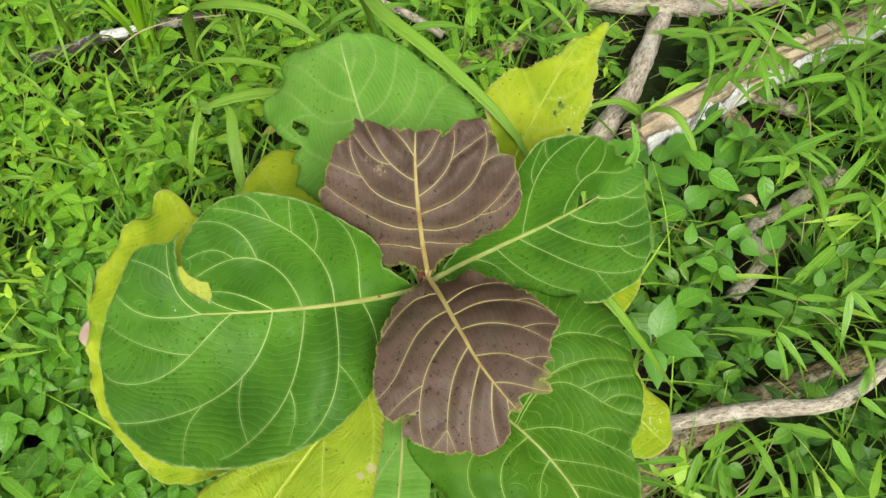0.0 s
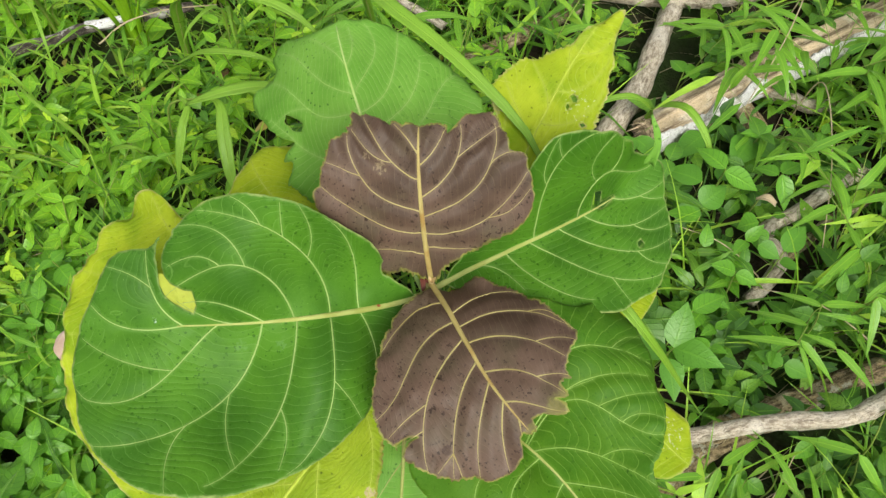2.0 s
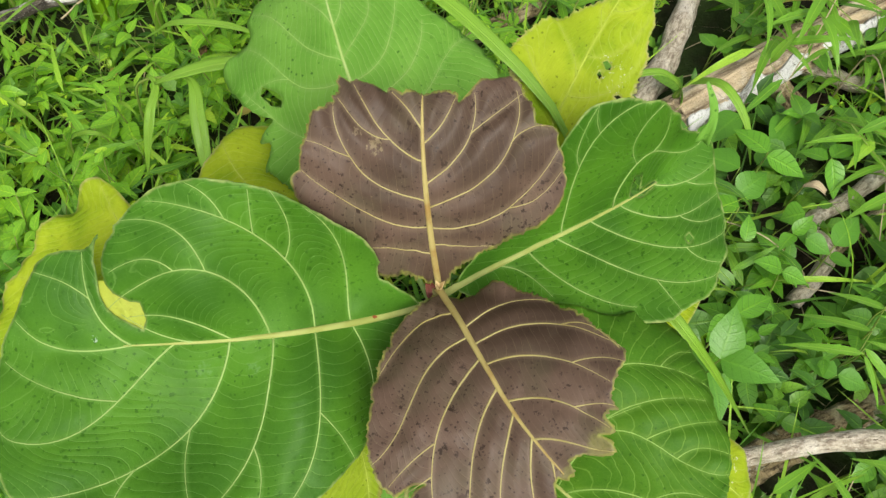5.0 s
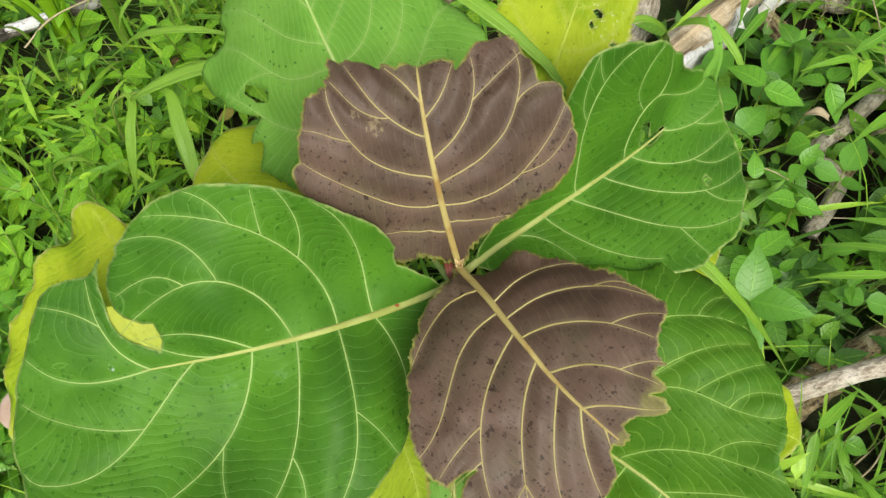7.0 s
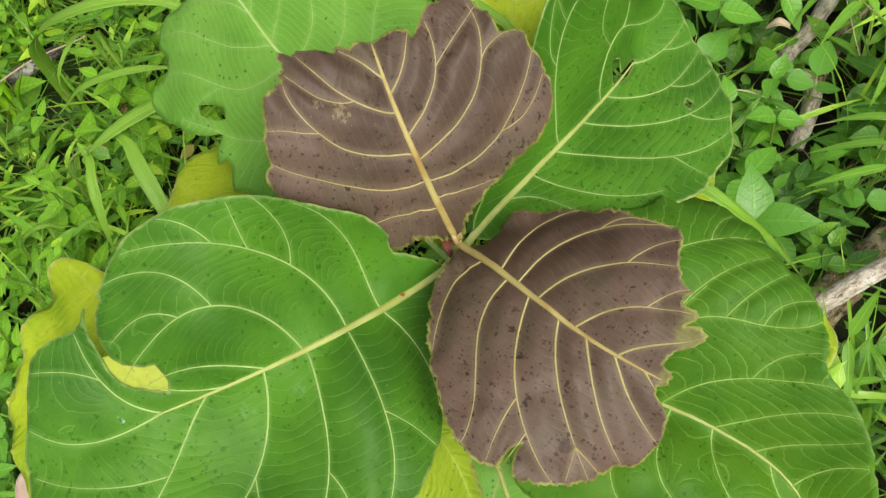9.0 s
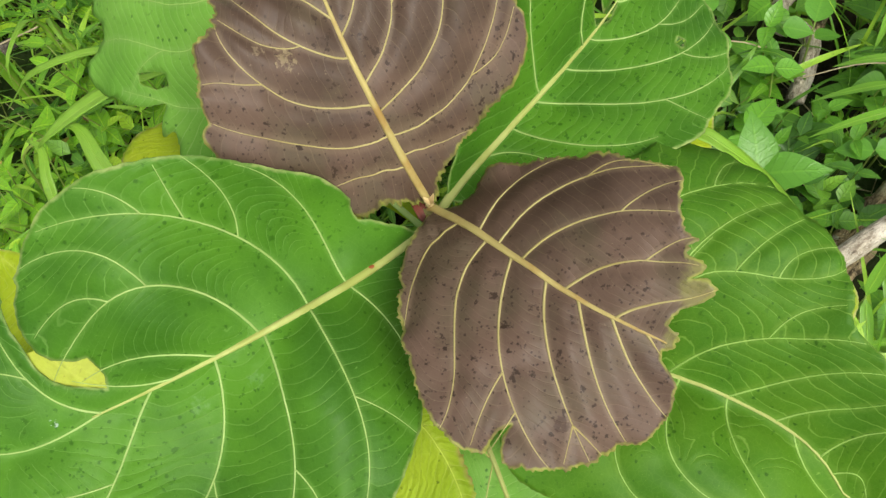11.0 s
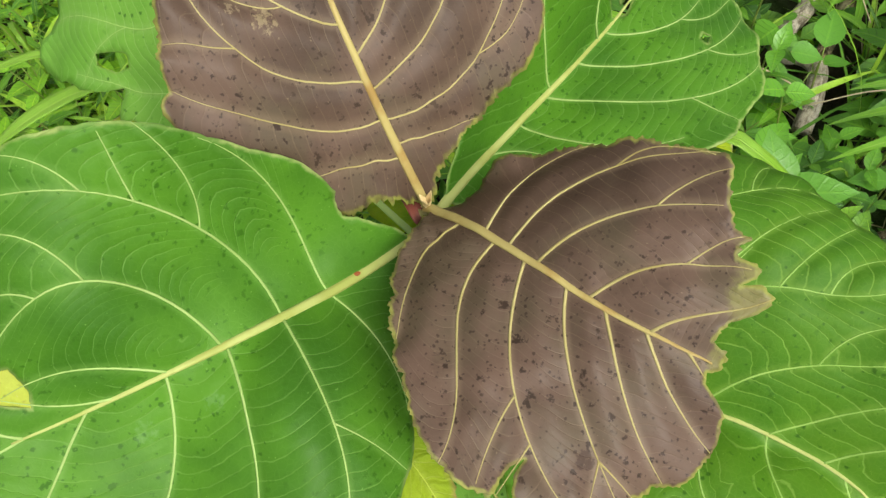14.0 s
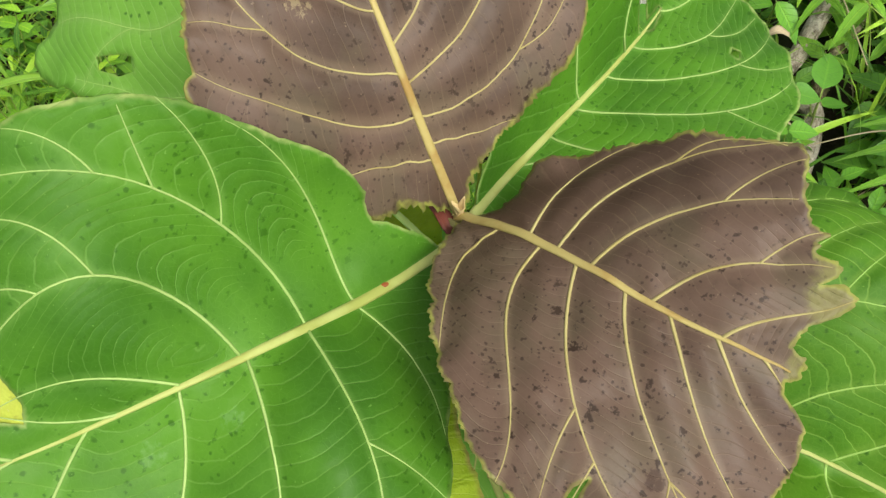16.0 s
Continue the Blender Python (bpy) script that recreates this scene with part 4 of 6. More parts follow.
def branch(name, points, start, end, material, label, seed, count=40, sides=14, knots=(), flat=1.0, parent=None, rough=1.0, grooves=0.0):
    """A rough round limb through some points; its x axis runs along it."""
    points = [Vector(p) for p in points]
    here = Matrix.Translation(points[0]) @ (points[-1] - points[0]).to_track_quat("X", "Z").to_matrix().to_4x4()
    line = smooth_line([here.inverted() @ p for p in points], count)
    radii = np.linspace(start, end, count)
    for at, size in knots:
        radii = radii + size * np.exp(-(((np.linspace(0, 1, count) - at) / 0.03) ** 2))
    v, f = tube(line, radii, sides, flat)
    v = v.reshape(count, sides, 3)
    for i in range(count):
        for j in range(sides):
            p = Vector(v[i, j])
            q = Vector((p.x * 12, p.y * 70, p.z * 70 + seed))
            v[i, j] += (v[i, j] - line[i]) * rough * (0.28 * noise.noise(q) + 0.12 * noise.noise(q * 3.1))
            if grooves:
                around = Vector((i * 0.035, 5 * math.cos(6.2832 * j / sides), 5 * math.sin(6.2832 * j / sides) + seed))
                v[i, j] += (v[i, j] - line[i]) * grooves * (noise.noise(around) + 0.6 * noise.noise(around * 2.3))
            if i in (0, count - 1):
                v[i, j, 0] += 0.006 * noise.noise(Vector((j * 1.7, seed, i)))
    ob = mesh_object(name, v.reshape(-1, 3), f, material, parent, label if parent else "")
    turn = np.linspace(0, 2 * math.pi, sides, endpoint=False)
    limb_coords(ob, line, radii[:, None, None] * np.stack([np.cos(turn), np.sin(turn)], -1)[None] + seed)
    ob.matrix_basis = here if parent is None else parent.matrix_basis.inverted() @ here
    return ob


def bark_shell(core, points, start, end, material, low, high, seed, count=40, sides=9):
    """A sheet of bark round part of a limb: from angle low to high about its axis."""
    points = [Vector(p) for p in points]
    here = Matrix.Translation(points[0]) @ (points[-1] - points[0]).to_track_quat("X", "Z").to_matrix().to_4x4()
    line = smooth_line([here.inverted() @ p for p in points], count)
    radii = np.linspace(start, end, count)
    verts, faces = [], []
    for layer, extra in ((0, 0.004), (1, -0.002)):
        for i in range(count):
            for j in range(sides):
                ragged = 0.42 * noise.noise(Vector((i * 0.22, j < sides / 2, seed))) + 0.20 * noise.noise(Vector((i * 0.7, j < sides / 2, seed)))
                a = radians(low) + (radians(high) - radians(low)) * j / (sides - 1)
                a += ragged if j in (0, sides - 1) else 0
                r = radii[i] + extra + 0.0025 * noise.noise(Vector((i * 0.4, j * 0.9, seed)))
                verts.append((line[i][0], line[i][1] + r * math.cos(a), line[i][2] + r * math.sin(a)))
    n = count * sides
    for i in range(count - 1):
        for j in range(sides - 1):
            a, b, c, d = i * sides + j, i * sides + j + 1, (i + 1) * sides + j + 1, (i + 1) * sides + j
            faces += [[a, d, c, b], [n + a, n + b, n + c, n + d]]
        for j, flip in ((0, 1), (sides - 1, 0)):
            a, d = i * sides + j, (i + 1) * sides + j
            faces.append([a, n + a, n + d, d] if flip else [a, d, n + d, n + a])
    for i in (0, count - 1):
        for j in range(sides - 1):
            a, b = i * sides + j, i * sides + j + 1
            faces.append([a, b, n + b, n + a] if i == 0 else [b, a, n + a, n + b])
    ob = mesh_object("bark", verts, faces, material, core, "peeling white-blotched bark")
    angle = np.linspace(radians(low), radians(high), sides)
    ring = radii[:, None, None] * np.stack([np.cos(angle), np.sin(angle)], -1)[None] + seed
    limb_coords(ob, np.r_[line, line], np.r_[ring, ring])
    return ob


def splinters(core, number, radius, material, seed):
    """Torn fibres at the broken end of a limb, which starts at its origin."""
    pick = np.random.default_rng(seed)
    for k in range(number):
        a, r = pick.uniform(0, 6.28), radius * pick.uniform(0.3, 0.95)
        y, z, out = r * math.cos(a), r * math.sin(a), pick.uniform(0.006, 0.034)
        path = smooth_line([(0.02, y, z), (-out * 0.4, y * 1.03, z * 1.03), (-out, y * 1.1 + pick.normal(0, 0.002), z * 1.1 + pick.normal(0, 0.002))], 6)
        v, f = tube(path, np.linspace(pick.uniform(0.003, 0.007), 0.0006, 6), 5, pick.uniform(0.4, 0.9))
        ob = mesh_object("splinter", v, f, material, core)
        turn = np.linspace(0, 2 * math.pi, 5, endpoint=False)
        limb_coords(ob, path, np.repeat(0.004 * np.stack([np.cos(turn), np.sin(turn)], -1)[None], 6, 0) + k * 0.31)


LOG_LINE = [(0.415, 0.985, 0.085), (0.62, 1.125, 0.09), (0.93, 1.32, 0.09), (1.10, 1.44, 0.085)]
log = branch("log", LOG_LINE, 0.036, 0.034, WOOD, "", 1.0, 90, 48, knots=((0.33, 0.007),), rough=0.45, grooves=0.16)
tagged(log, "split dead log with white bark on one side, lying in grass", "log")
bark_shell(log, LOG_LINE, 0.037, 0.035, WHITE_BARK, 132, 290, 2.0, 90, 16)
splinters(log, 16, 0.031, WOOD, 31)
stick_a = branch("branch", [(0.335, 0.975, 0.06), (0.405, 1.094, 0.065), (0.485, 1.30, 0.06), (0.51, 1.36, 0.03)], 0.024, 0.019, BARK, "", 3.0, knots=((0.28, 0.006),))
tagged(stick_a, "short grey dead branch lying beside the split log", "branch")
stick_b = branch("branch", [(0.33, 1.375, 0.05), (0.536, 1.36, 0.06), (0.80, 1.42, 0.055)], 0.022, 0.019, BARK, "", 5.0, knots=((0.5, 0.005),))
tagged(stick_b, "long grey dead branch lying across the ground", "branch")
stick_c = branch("branch", [(0.425, 0.405, 0.15), (0.553, 0.432, 0.16), (0.679, 0.449, 0.165), (0.80, 0.53, 0.17), (0.95, 0.60, 0.15)], 0.0125, 0.0120, BARK, "", 7.0, 60, 18, knots=((0.30, 0.0022), (0.50, 0.0032)), rough=0.5)
tagged(stick_c, "bare grey stick propped over a rotting log", "branch")
rotten = branch("log", [(0.33, 0.27, 0.05), (0.463, 0.403, 0.06), (0.613, 0.489, 0.04), (0.80, 0.575, 0.04)], 0.025, 0.019, ROTTEN, "", 9.0, 110, 32, knots=((0.3, 0.005), (0.45, 0.003), (0.6, 0.005)), rough=1.3, grooves=0.28)
tagged(rotten, "rotting mossy log sunk into the weeds", "log")
stick_d = branch("branch", [(0.579, 0.670, 0.06), (0.621, 0.717, 0.07), (0.640, 0.749, 0.075), (0.632, 0.769, 0.075), (0.613, 0.789, 0.075), (0.627, 0.810, 0.078), (0.678, 0.843, 0.075), (0.742, 0.893, 0.07), (0.83, 0.955, 0.06)], 0.0125, 0.0130, BARK, "", 11.0, 80, 16, knots=((0.38, 0.003), (0.6, 0.002)), rough=0.75)
tagged(stick_d, "crooked grey stick half covered by weeds", "branch")
stick_e = branch("branch", [(0.655, 0.760, 0.045), (0.724, 0.821, 0.05), (0.79, 0.871, 0.05), (0.87, 0.92, 0.045)], 0.011, 0.010, ROTTEN, "", 13.0)
tagged(stick_e, "brown stick half buried in weeds", "branch")
stump = branch("branch", [(0.665, 1.02, 0.03), (0.615, 1.10, 0.05)], 0.02, 0.018, ROTTEN, "", 15.0, 20)
tagged(stump, "short broken brown branch under the log", "branch")
stick_f = branch("branch", [(0.67, 1.135, 0.05), (0.752, 1.104, 0.05), (0.92, 1.15, 0.04)], 0.015, 0.013, BARK, "", 17.0)
tagged(stick_f, "grey branch lying beneath the grass", "branch")
stick_g = branch("branch", [(-0.783, 1.072, 0.12), (-0.742, 1.082, 0.13), (-0.700, 1.095, 0.135), (-0.656, 1.120, 0.14), (-0.603, 1.137, 0.14), (-0.524, 1.172, 0.135), (-0.459, 1.200, 0.13)], 0.0115, 0.0095, DARK_BARK, "", 19.0, 60, 16)
tagged(stick_g, "dark stick with a peeled white stretch among weeds", "branch")
peeled = branch("peeled_wood", [(-0.645, 1.124, 0.1425), (-0.603, 1.137, 0.1425), (-0.555, 1.158, 0.1395)], 0.0108, 0.0102, WHITE_BARK, "peeled white wood", 21.0, 16, parent=stick_g)
stick_h = branch("branch", [(-0.17, 1.29, 0.12), (-0.073, 1.256, 0.12), (0.03, 1.20, 0.11)], 0.009, 0.008, BARK, "", 23.0)
tagged(stick_h, "grey twig lying on the weeds", "branch")
stick_i = branch("branch", [(0.04, 1.15, 0.05), (0.191, 1.245, 0.05), (0.30, 1.33, 0.05)], 0.016, 0.016, ROTTEN, "", 25.0)
tagged(stick_i, "brown branch lying in the grass", "branch")
stick_j = branch("twig", [(-0.60, 1.07, 0.16), (-0.56, 1.10, 0.18), (-0.49, 1.13, 0.19), (-0.40, 1.17, 0.17)], 0.0017, 0.0012, STRAW, "", 27.0, 24, 8)
tagged(stick_j, "thin pale dead twig hooked over weeds", "twig")


# ---- undergrowth ----
rng = np.random.default_rng(7)
PROFILES = {
    "ovate": lambda u: np.sin(np.pi * u**0.66) ** 1.05 * 0.98 + 0.02,
    "lance": lambda u: np.sin(np.pi * u**0.55) ** 0.9 * 0.97 + 0.03,
    "blade": lambda u: (np.clip(1 - u**2.2, 0, 1) * np.clip(0.55 + 2 * u, 0, 1)) * 0.97 + 0.03,
}


def blades(base, yaw, pitch, roll, size, wide, curl, fold, profile, stations=5):
    """Many small leaves at once: a row of three points at each station, bent over and folded along the middle."""
    base = np.asarray(base, float)
    n, u = len(base), np.linspace(0, 1, stations)
    w = PROFILES[profile](u)
    bend = np.asarray(curl)[:, None] * u
    k = np.asarray(curl)[:, None] + 1e-4
    x = size[:, None] * np.sin(bend) / k
    z = -size[:, None] * (1 - np.cos(bend)) / k
    y = wide[:, None] / 2 * w
    local = np.zeros((n, stations, 3, 3))
    for j, s in enumerate((1, 0, -1)):
        local[:, :, j, 0] = x
        local[:, :, j, 1] = s * y
        local[:, :, j, 2] = z + abs(s) * y * np.asarray(fold)[:, None]
    cr, sr, cp, sp, cy, sy = np.cos(roll), np.sin(roll), np.cos(pitch), np.sin(pitch), np.cos(yaw), np.sin(yaw)
    zero, one = np.zeros(n), np.ones(n)
    rx = np.stack([one, zero, zero, zero, cr, -sr, zero, sr, cr], -1).reshape(n, 3, 3)
    ry = np.stack([cp, zero, -sp, zero, one, zero, sp, zero, cp], -1).reshape(n, 3, 3)
    rz = np.stack([cy, -sy, zero, sy, cy, zero, zero, zero, one], -1).reshape(n, 3, 3)
    verts = np.einsum("nij,nskj->nski", rz @ ry @ rx, local) + base[:, None, None]
    a = (np.arange(stations - 1) * 3)[:, None] + np.arange(2)
    quad = np.stack([a, a + 1, a + 4, a + 3], -1).reshape(-1, 4)[:, ::-1]
    faces = (quad[None] + (np.arange(n) * stations * 3)[:, None, None]).reshape(-1, 4)
    return verts.reshape(-1, 3), faces


def mark(ob, stations):
    """Tell the material how far each point lies from the midrib and along the leaf."""
    across = np.concatenate([np.tile((1.0, 0.0, 1.0), k) for k in stations])
    far = np.concatenate([np.repeat(np.linspace(0, 1, k), 3) for k in stations])
    for key, values in (("across", across), ("far", far)):
        ob.data.attributes.new(key, "FLOAT", "POINT").data.foreach_set("value", values.astype(np.float32))
    return ob


def stalks(lines, radius):
    """Three-sided stalks along lines of equal length."""
    lines = np.asarray(lines, float)
    n, k, _ = lines.shape
    turn = np.array([0, 2.094, 4.189])
    ring = np.stack([np.cos(turn), np.sin(turn), 0 * turn], -1)
    taper = np.linspace(1, 0.5, k)
    verts = lines[:, :, None] + ring * radius * taper[None, :, None, None]
    a = (np.arange(k - 1) * 3)[:, None] + np.arange(3)
    b = (np.arange(k - 1) * 3)[:, None] + (np.arange(3) + 1) % 3
    quad = np.stack([a, b, b + 3, a + 3], -1).reshape(-1, 4)
    faces = (quad[None] + (np.arange(n) * k * 3)[:, None, None]).reshape(-1, 4)
    return verts.reshape(-1, 3), faces


def joined(name, pieces, material, label, category, stations=()):
    verts, faces, base = [], [], 0
    for v, f in pieces:
        verts.append(v)
        faces.append(f + base)
        base += len(v)
    ob = tagged(mesh_object(name, np.concatenate(verts), np.concatenate(faces), material), label, category, kind="stuff")
    if stations:
        mark(ob, np.concatenate([np.full(len(v) // (3 * k), k) for (v, _), k in zip(pieces, stations)]))
    return ob


DEADWOOD = [(p, q, r) for line, r in ((LOG_LINE, 0.085), ([(0.335, 0.975), (0.485, 1.30)], 0.06), ([(0.33, 1.37), (0.80, 1.41)], 0.05), ([(0.425, 0.405), (0.679, 0.449), (0.80, 0.53)], 0.055), ([(0.575, 0.665), (0.63, 0.79), (0.742, 0.893)], 0.055), ([(-0.79, 1.055), (-0.47, 1.22)], 0.06), ([(0.33, 0.27), (0.463, 0.403), (0.613, 0.489), (0.80, 0.575)], 0.020)) for p, q, r in [(np.array(a[:2]), np.array(b[:2]), r) for a, b in zip(line, line[1:])]]


def clear(spots, reach=1.0):
    """Spots that lie on no limb and not on the sapling's stem."""
    spots = np.asarray(spots, float)
    ok = np.hypot(spots[:, 0] - STEM_FOOT[0], spots[:, 1] - STEM_FOOT[1]) > 0.04
    for p, q, r in DEADWOOD:
        u = np.clip(((spots - p) @ (q - p)) / ((q - p) @ (q - p)), 0, 1)
        ok &= np.linalg.norm(spots - p - u[:, None] * (q - p), axis=1) > r * reach
    return spots[ok]


def field(x, y):
    """One in the weedy middle, falling to nothing along an uneven border."""
    far = math.hypot(x / 1.75, (y - 0.95) / 1.3) + 0.22 * noise.noise(Vector((x * 1.7, y * 1.7, 4)))
    return float(np.clip((1.12 - far) / 0.3, 0, 1)) * (0.45 if x < -0.35 and y < 0.40 else 1.0)


def scatter(density, low, high, weight, reach=1.0):
    """Random spots in a box, kept by a weight that runs over the plan."""
    area = (high[0] - low[0]) * (high[1] - low[1])
    spots = rng.uniform(low, high, (int(density * area), 2))
    keep = rng.random(len(spots)) < np.clip(np.array([weight(x, y) for x, y in spots]), 0, 1)
    return clear(spots[keep], reach)


def clump(x, y, scale, seed):
    return 0.5 + 0.9 * noise.noise(Vector((x * scale, y * scale, seed)))


def leftness(x, y):
    return float(np.clip((0.24 - x - 0.12 * (y - 0.8)) / 0.22, 0, 1))


def weeds(spots, tall, leaf, pairs, material_profile="ovate", flare=0.41):
    """Upright herbs with crossed pairs of leaves and a small tuft at the tip."""
    n = len(spots)
    h = rng.uniform(*tall, n)
    lean = rng.normal(0, 0.28, (n, 2)) * h[:, None]
    foot = np.c_[spots, np.zeros(n)]
    tip = foot + np.c_[lean, h]
    steps = np.linspace(0, 1, 4)
    lines = foot[:, None] + (tip - foot)[:, None] * steps[None, :, None] + np.c_[np.zeros((4, 2)), 0 * steps][None]
    first = rng.uniform(0, 2 * math.pi, n)
    out = []
    for level in range(pairs):
        share = 0.35 + 0.65 * (level + 1) / pairs
        for half in range(2):
            at = foot + (tip - foot) * (share + rng.normal(0, 0.02, n))[:, None]
            yaw = first + level * 1.75 + half * math.pi + rng.normal(0, 0.25, n)
            size = rng.uniform(*leaf, n) * (1.0 if level < pairs - 1 else 0.72)
            pitch = rng.normal(0.22 + 0.25 * (level == pairs - 1), 0.26, n)
            out.append(blades(at, yaw, pitch, rng.normal(0, 0.24, n), size, size * rng.uniform(flare - 0.14, flare + 0.06, n), rng.uniform(0.2, 0.9, n), rng.uniform(0.1, 0.4, n), material_profile, 5))
    return out, [stalks(lines, 0.0013)]


def culms(spots, tall, leaf, wide, count, lean_size=0.5):
    """Leaning grass stalks with broad blades set by turns along them."""
    n = len(spots)
    h = rng.uniform(*tall, n)
    turn = rng.uniform(0, 2 * math.pi, n)
    lean = np.c_[np.cos(turn), np.sin(turn)] * (h * rng.uniform(0.1, lean_size * 2, n))[:, None]
    foot = np.c_[spots, np.zeros(n)]
    u = np.linspace(0, 1, 5)
    lines = foot[:, None] + np.concatenate([lean[:, None] * (u**1.6)[None, :, None], (h[:, None] * (u - 0.18 * u**3))[..., None]], -1)
    side = rng.uniform(0, 2 * math.pi, n)
    out = []
    for k in range(count):
        share = 0.25 + 0.75 * (k + 1) / count
        i = min(int(share * 4), 3)
        at = lines[:, i] + (lines[:, i + 1] - lines[:, i]) * (share * 4 - i)
        yaw = side + k * math.pi + rng.normal(0, 0.55, n)
        size = rng.uniform(*leaf, n) * (0.8 + 0.4 * rng.random(n))
        out.append(blades(at, yaw, rng.normal(0.45, 0.3, n), rng.normal(0, 0.35, n), size, rng.uniform(*wide, n), rng.uniform(0.4, 1.5, n), rng.uniform(0.05, 0.35, n), "lance", 6))
    return out, [stalks(lines, 0.0011)]


def tufts(spots, count, leaf, wide, upright=1.0):
    """Narrow grass blades rising from the ground."""
    foot = np.repeat(np.c_[spots, np.zeros(len(spots))], count, 0)
    n = len(foot)
    foot[:, :2] += rng.normal(0, 0.012, (n, 2))
    size = rng.uniform(*leaf, n)
    return [blades(foot, rng.uniform(0, 2 * math.pi, n), rng.normal(upright, 0.25, n), rng.normal(0, 0.3, n), size, rng.uniform(*wide, n), rng.uniform(0.4, 1.9, n), rng.uniform(0.1, 0.5, n), "blade", 7)]


FIELD_FROM, FIELD_TO = (-2.0, -0.6), (2.0, 2.5)
low_spots = scatter(620, FIELD_FROM, FIELD_TO, lambda x, y: field(x, y) * (leftness(x, y) * (0.08 + 1.2 * clump(x, y, 5, 1))))
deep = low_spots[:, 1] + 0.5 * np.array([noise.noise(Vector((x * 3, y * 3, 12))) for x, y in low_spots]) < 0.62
weed_a, stem_a = weeds(low_spots[~deep], (0.05, 0.19), (0.022, 0.056), 4)
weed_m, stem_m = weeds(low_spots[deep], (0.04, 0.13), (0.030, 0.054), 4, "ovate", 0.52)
small_spots = scatter(700, FIELD_FROM, FIELD_TO, lambda x, y: field(x, y) * (leftness(x, y) * (0.05 + 1.1 * clump(x, y, 6, 2)) + 0.12), 0.3)
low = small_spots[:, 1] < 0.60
weed_b, stem_b = weeds(small_spots[~low], (0.03, 0.10), (0.014, 0.03), 3)
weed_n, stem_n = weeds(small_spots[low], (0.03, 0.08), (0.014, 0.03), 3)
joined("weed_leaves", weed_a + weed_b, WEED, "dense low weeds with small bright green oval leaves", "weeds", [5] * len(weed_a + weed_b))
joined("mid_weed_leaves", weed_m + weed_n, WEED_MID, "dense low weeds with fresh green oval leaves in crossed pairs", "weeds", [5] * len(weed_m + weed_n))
weed_c, stem_c = weeds(scatter(330, FIELD_FROM, FIELD_TO, lambda x, y: field(x, y) * (0.8 - 0.5 * leftness(x, y)) * (0.35 + clump(x, y, 7, 11)), 0.45), (0.04, 0.13), (0.03, 0.060), 3, "ovate", 0.55)
joined("broad_weed_leaves", weed_c, WEED_DEEP, "low weeds with broad deep green oval leaves", "weeds", [5] * len(weed_c))
grass_a, stem_d = culms(scatter(270, FIELD_FROM, FIELD_TO, lambda x, y: field(x, y) * ((1 - leftness(x, y)) * (0.02 + 1.2 * clump(x, y, 5, 3)) * (0.35 if x < 0.62 and 0.45 < y < 1.0 else 1.0)), 1.7), (0.10, 0.28), (0.06, 0.13), (0.008, 0.018), 6)
grass_b, stem_e = culms(scatter(330, FIELD_FROM, FIELD_TO, lambda x, y: field(x, y) * (leftness(x, y) * (0.3 + clump(x, y, 4, 4)))), (0.08, 0.22), (0.045, 0.10), (0.005, 0.011), 5)
grass_c = tufts(scatter(260, FIELD_FROM, FIELD_TO, lambda x, y: field(x, y) * (0.3 + clump(x, y, 3, 5)), 1.4), 4, (0.12, 0.34), (0.0028, 0.0070), 1.1)
joined("grass_blades", grass_a + grass_b + grass_c, GRASS, "bright green grass with short broad blades", "grass", [6] * len(grass_a + grass_b) + [7] * len(grass_c))
joined("weed_stalks", stem_a + stem_m + stem_b + stem_n + stem_c + stem_d + stem_e, STALK, "thin green stalks of weeds and grass", "stalks")
straw = tufts(scatter(120, FIELD_FROM, FIELD_TO, lambda x, y: 0.25 + 0.75 * (1 - leftness(x, y)), 0.5), 3, (0.06, 0.2), (0.0012, 0.0034), 0.28)
joined("dry_straw", straw, STRAW, "dry straw and dead stalks lying between weeds", "straw")


# rougher growth all round, thinning out
def around(x, y):
    edge = math.hypot(x, y - 0.9) + 0.9 * noise.noise(Vector((x * 0.9, y * 0.9, 7)))
    return (1 - field(x, y)) * float(np.clip((5.6 - edge) / 2.2, 0, 1)) * (0.35 + clump(x, y, 1.2, 8))


ROUND_FROM, ROUND_TO = (-6.0, -5.2), (6.0, 7.0)
weed_d, stem_f = weeds(scatter(120, ROUND_FROM, ROUND_TO, around), (0.06, 0.22), (0.03, 0.07), 3)
joined("outer_weed_leaves", weed_d, WEED, "green weeds spreading round the clearing", "weeds", [5] * len(weed_d))
grass_d, stem_g = culms(scatter(70, ROUND_FROM, ROUND_TO, around), (0.12, 0.32), (0.08, 0.15), (0.010, 0.02), 5)
grass_e = tufts(scatter(45, ROUND_FROM, ROUND_TO, around), 5, (0.15, 0.40), (0.005, 0.011), 1.1)
joined("outer_grass_blades", grass_d + grass_e, GRASS, "green grass spreading round the clearing", "grass", [6] * len(grass_d) + [7] * len(grass_e))
joined("outer_stalks", stem_f + stem_g, STALK, "thin green stalks round the clearing", "stalks")


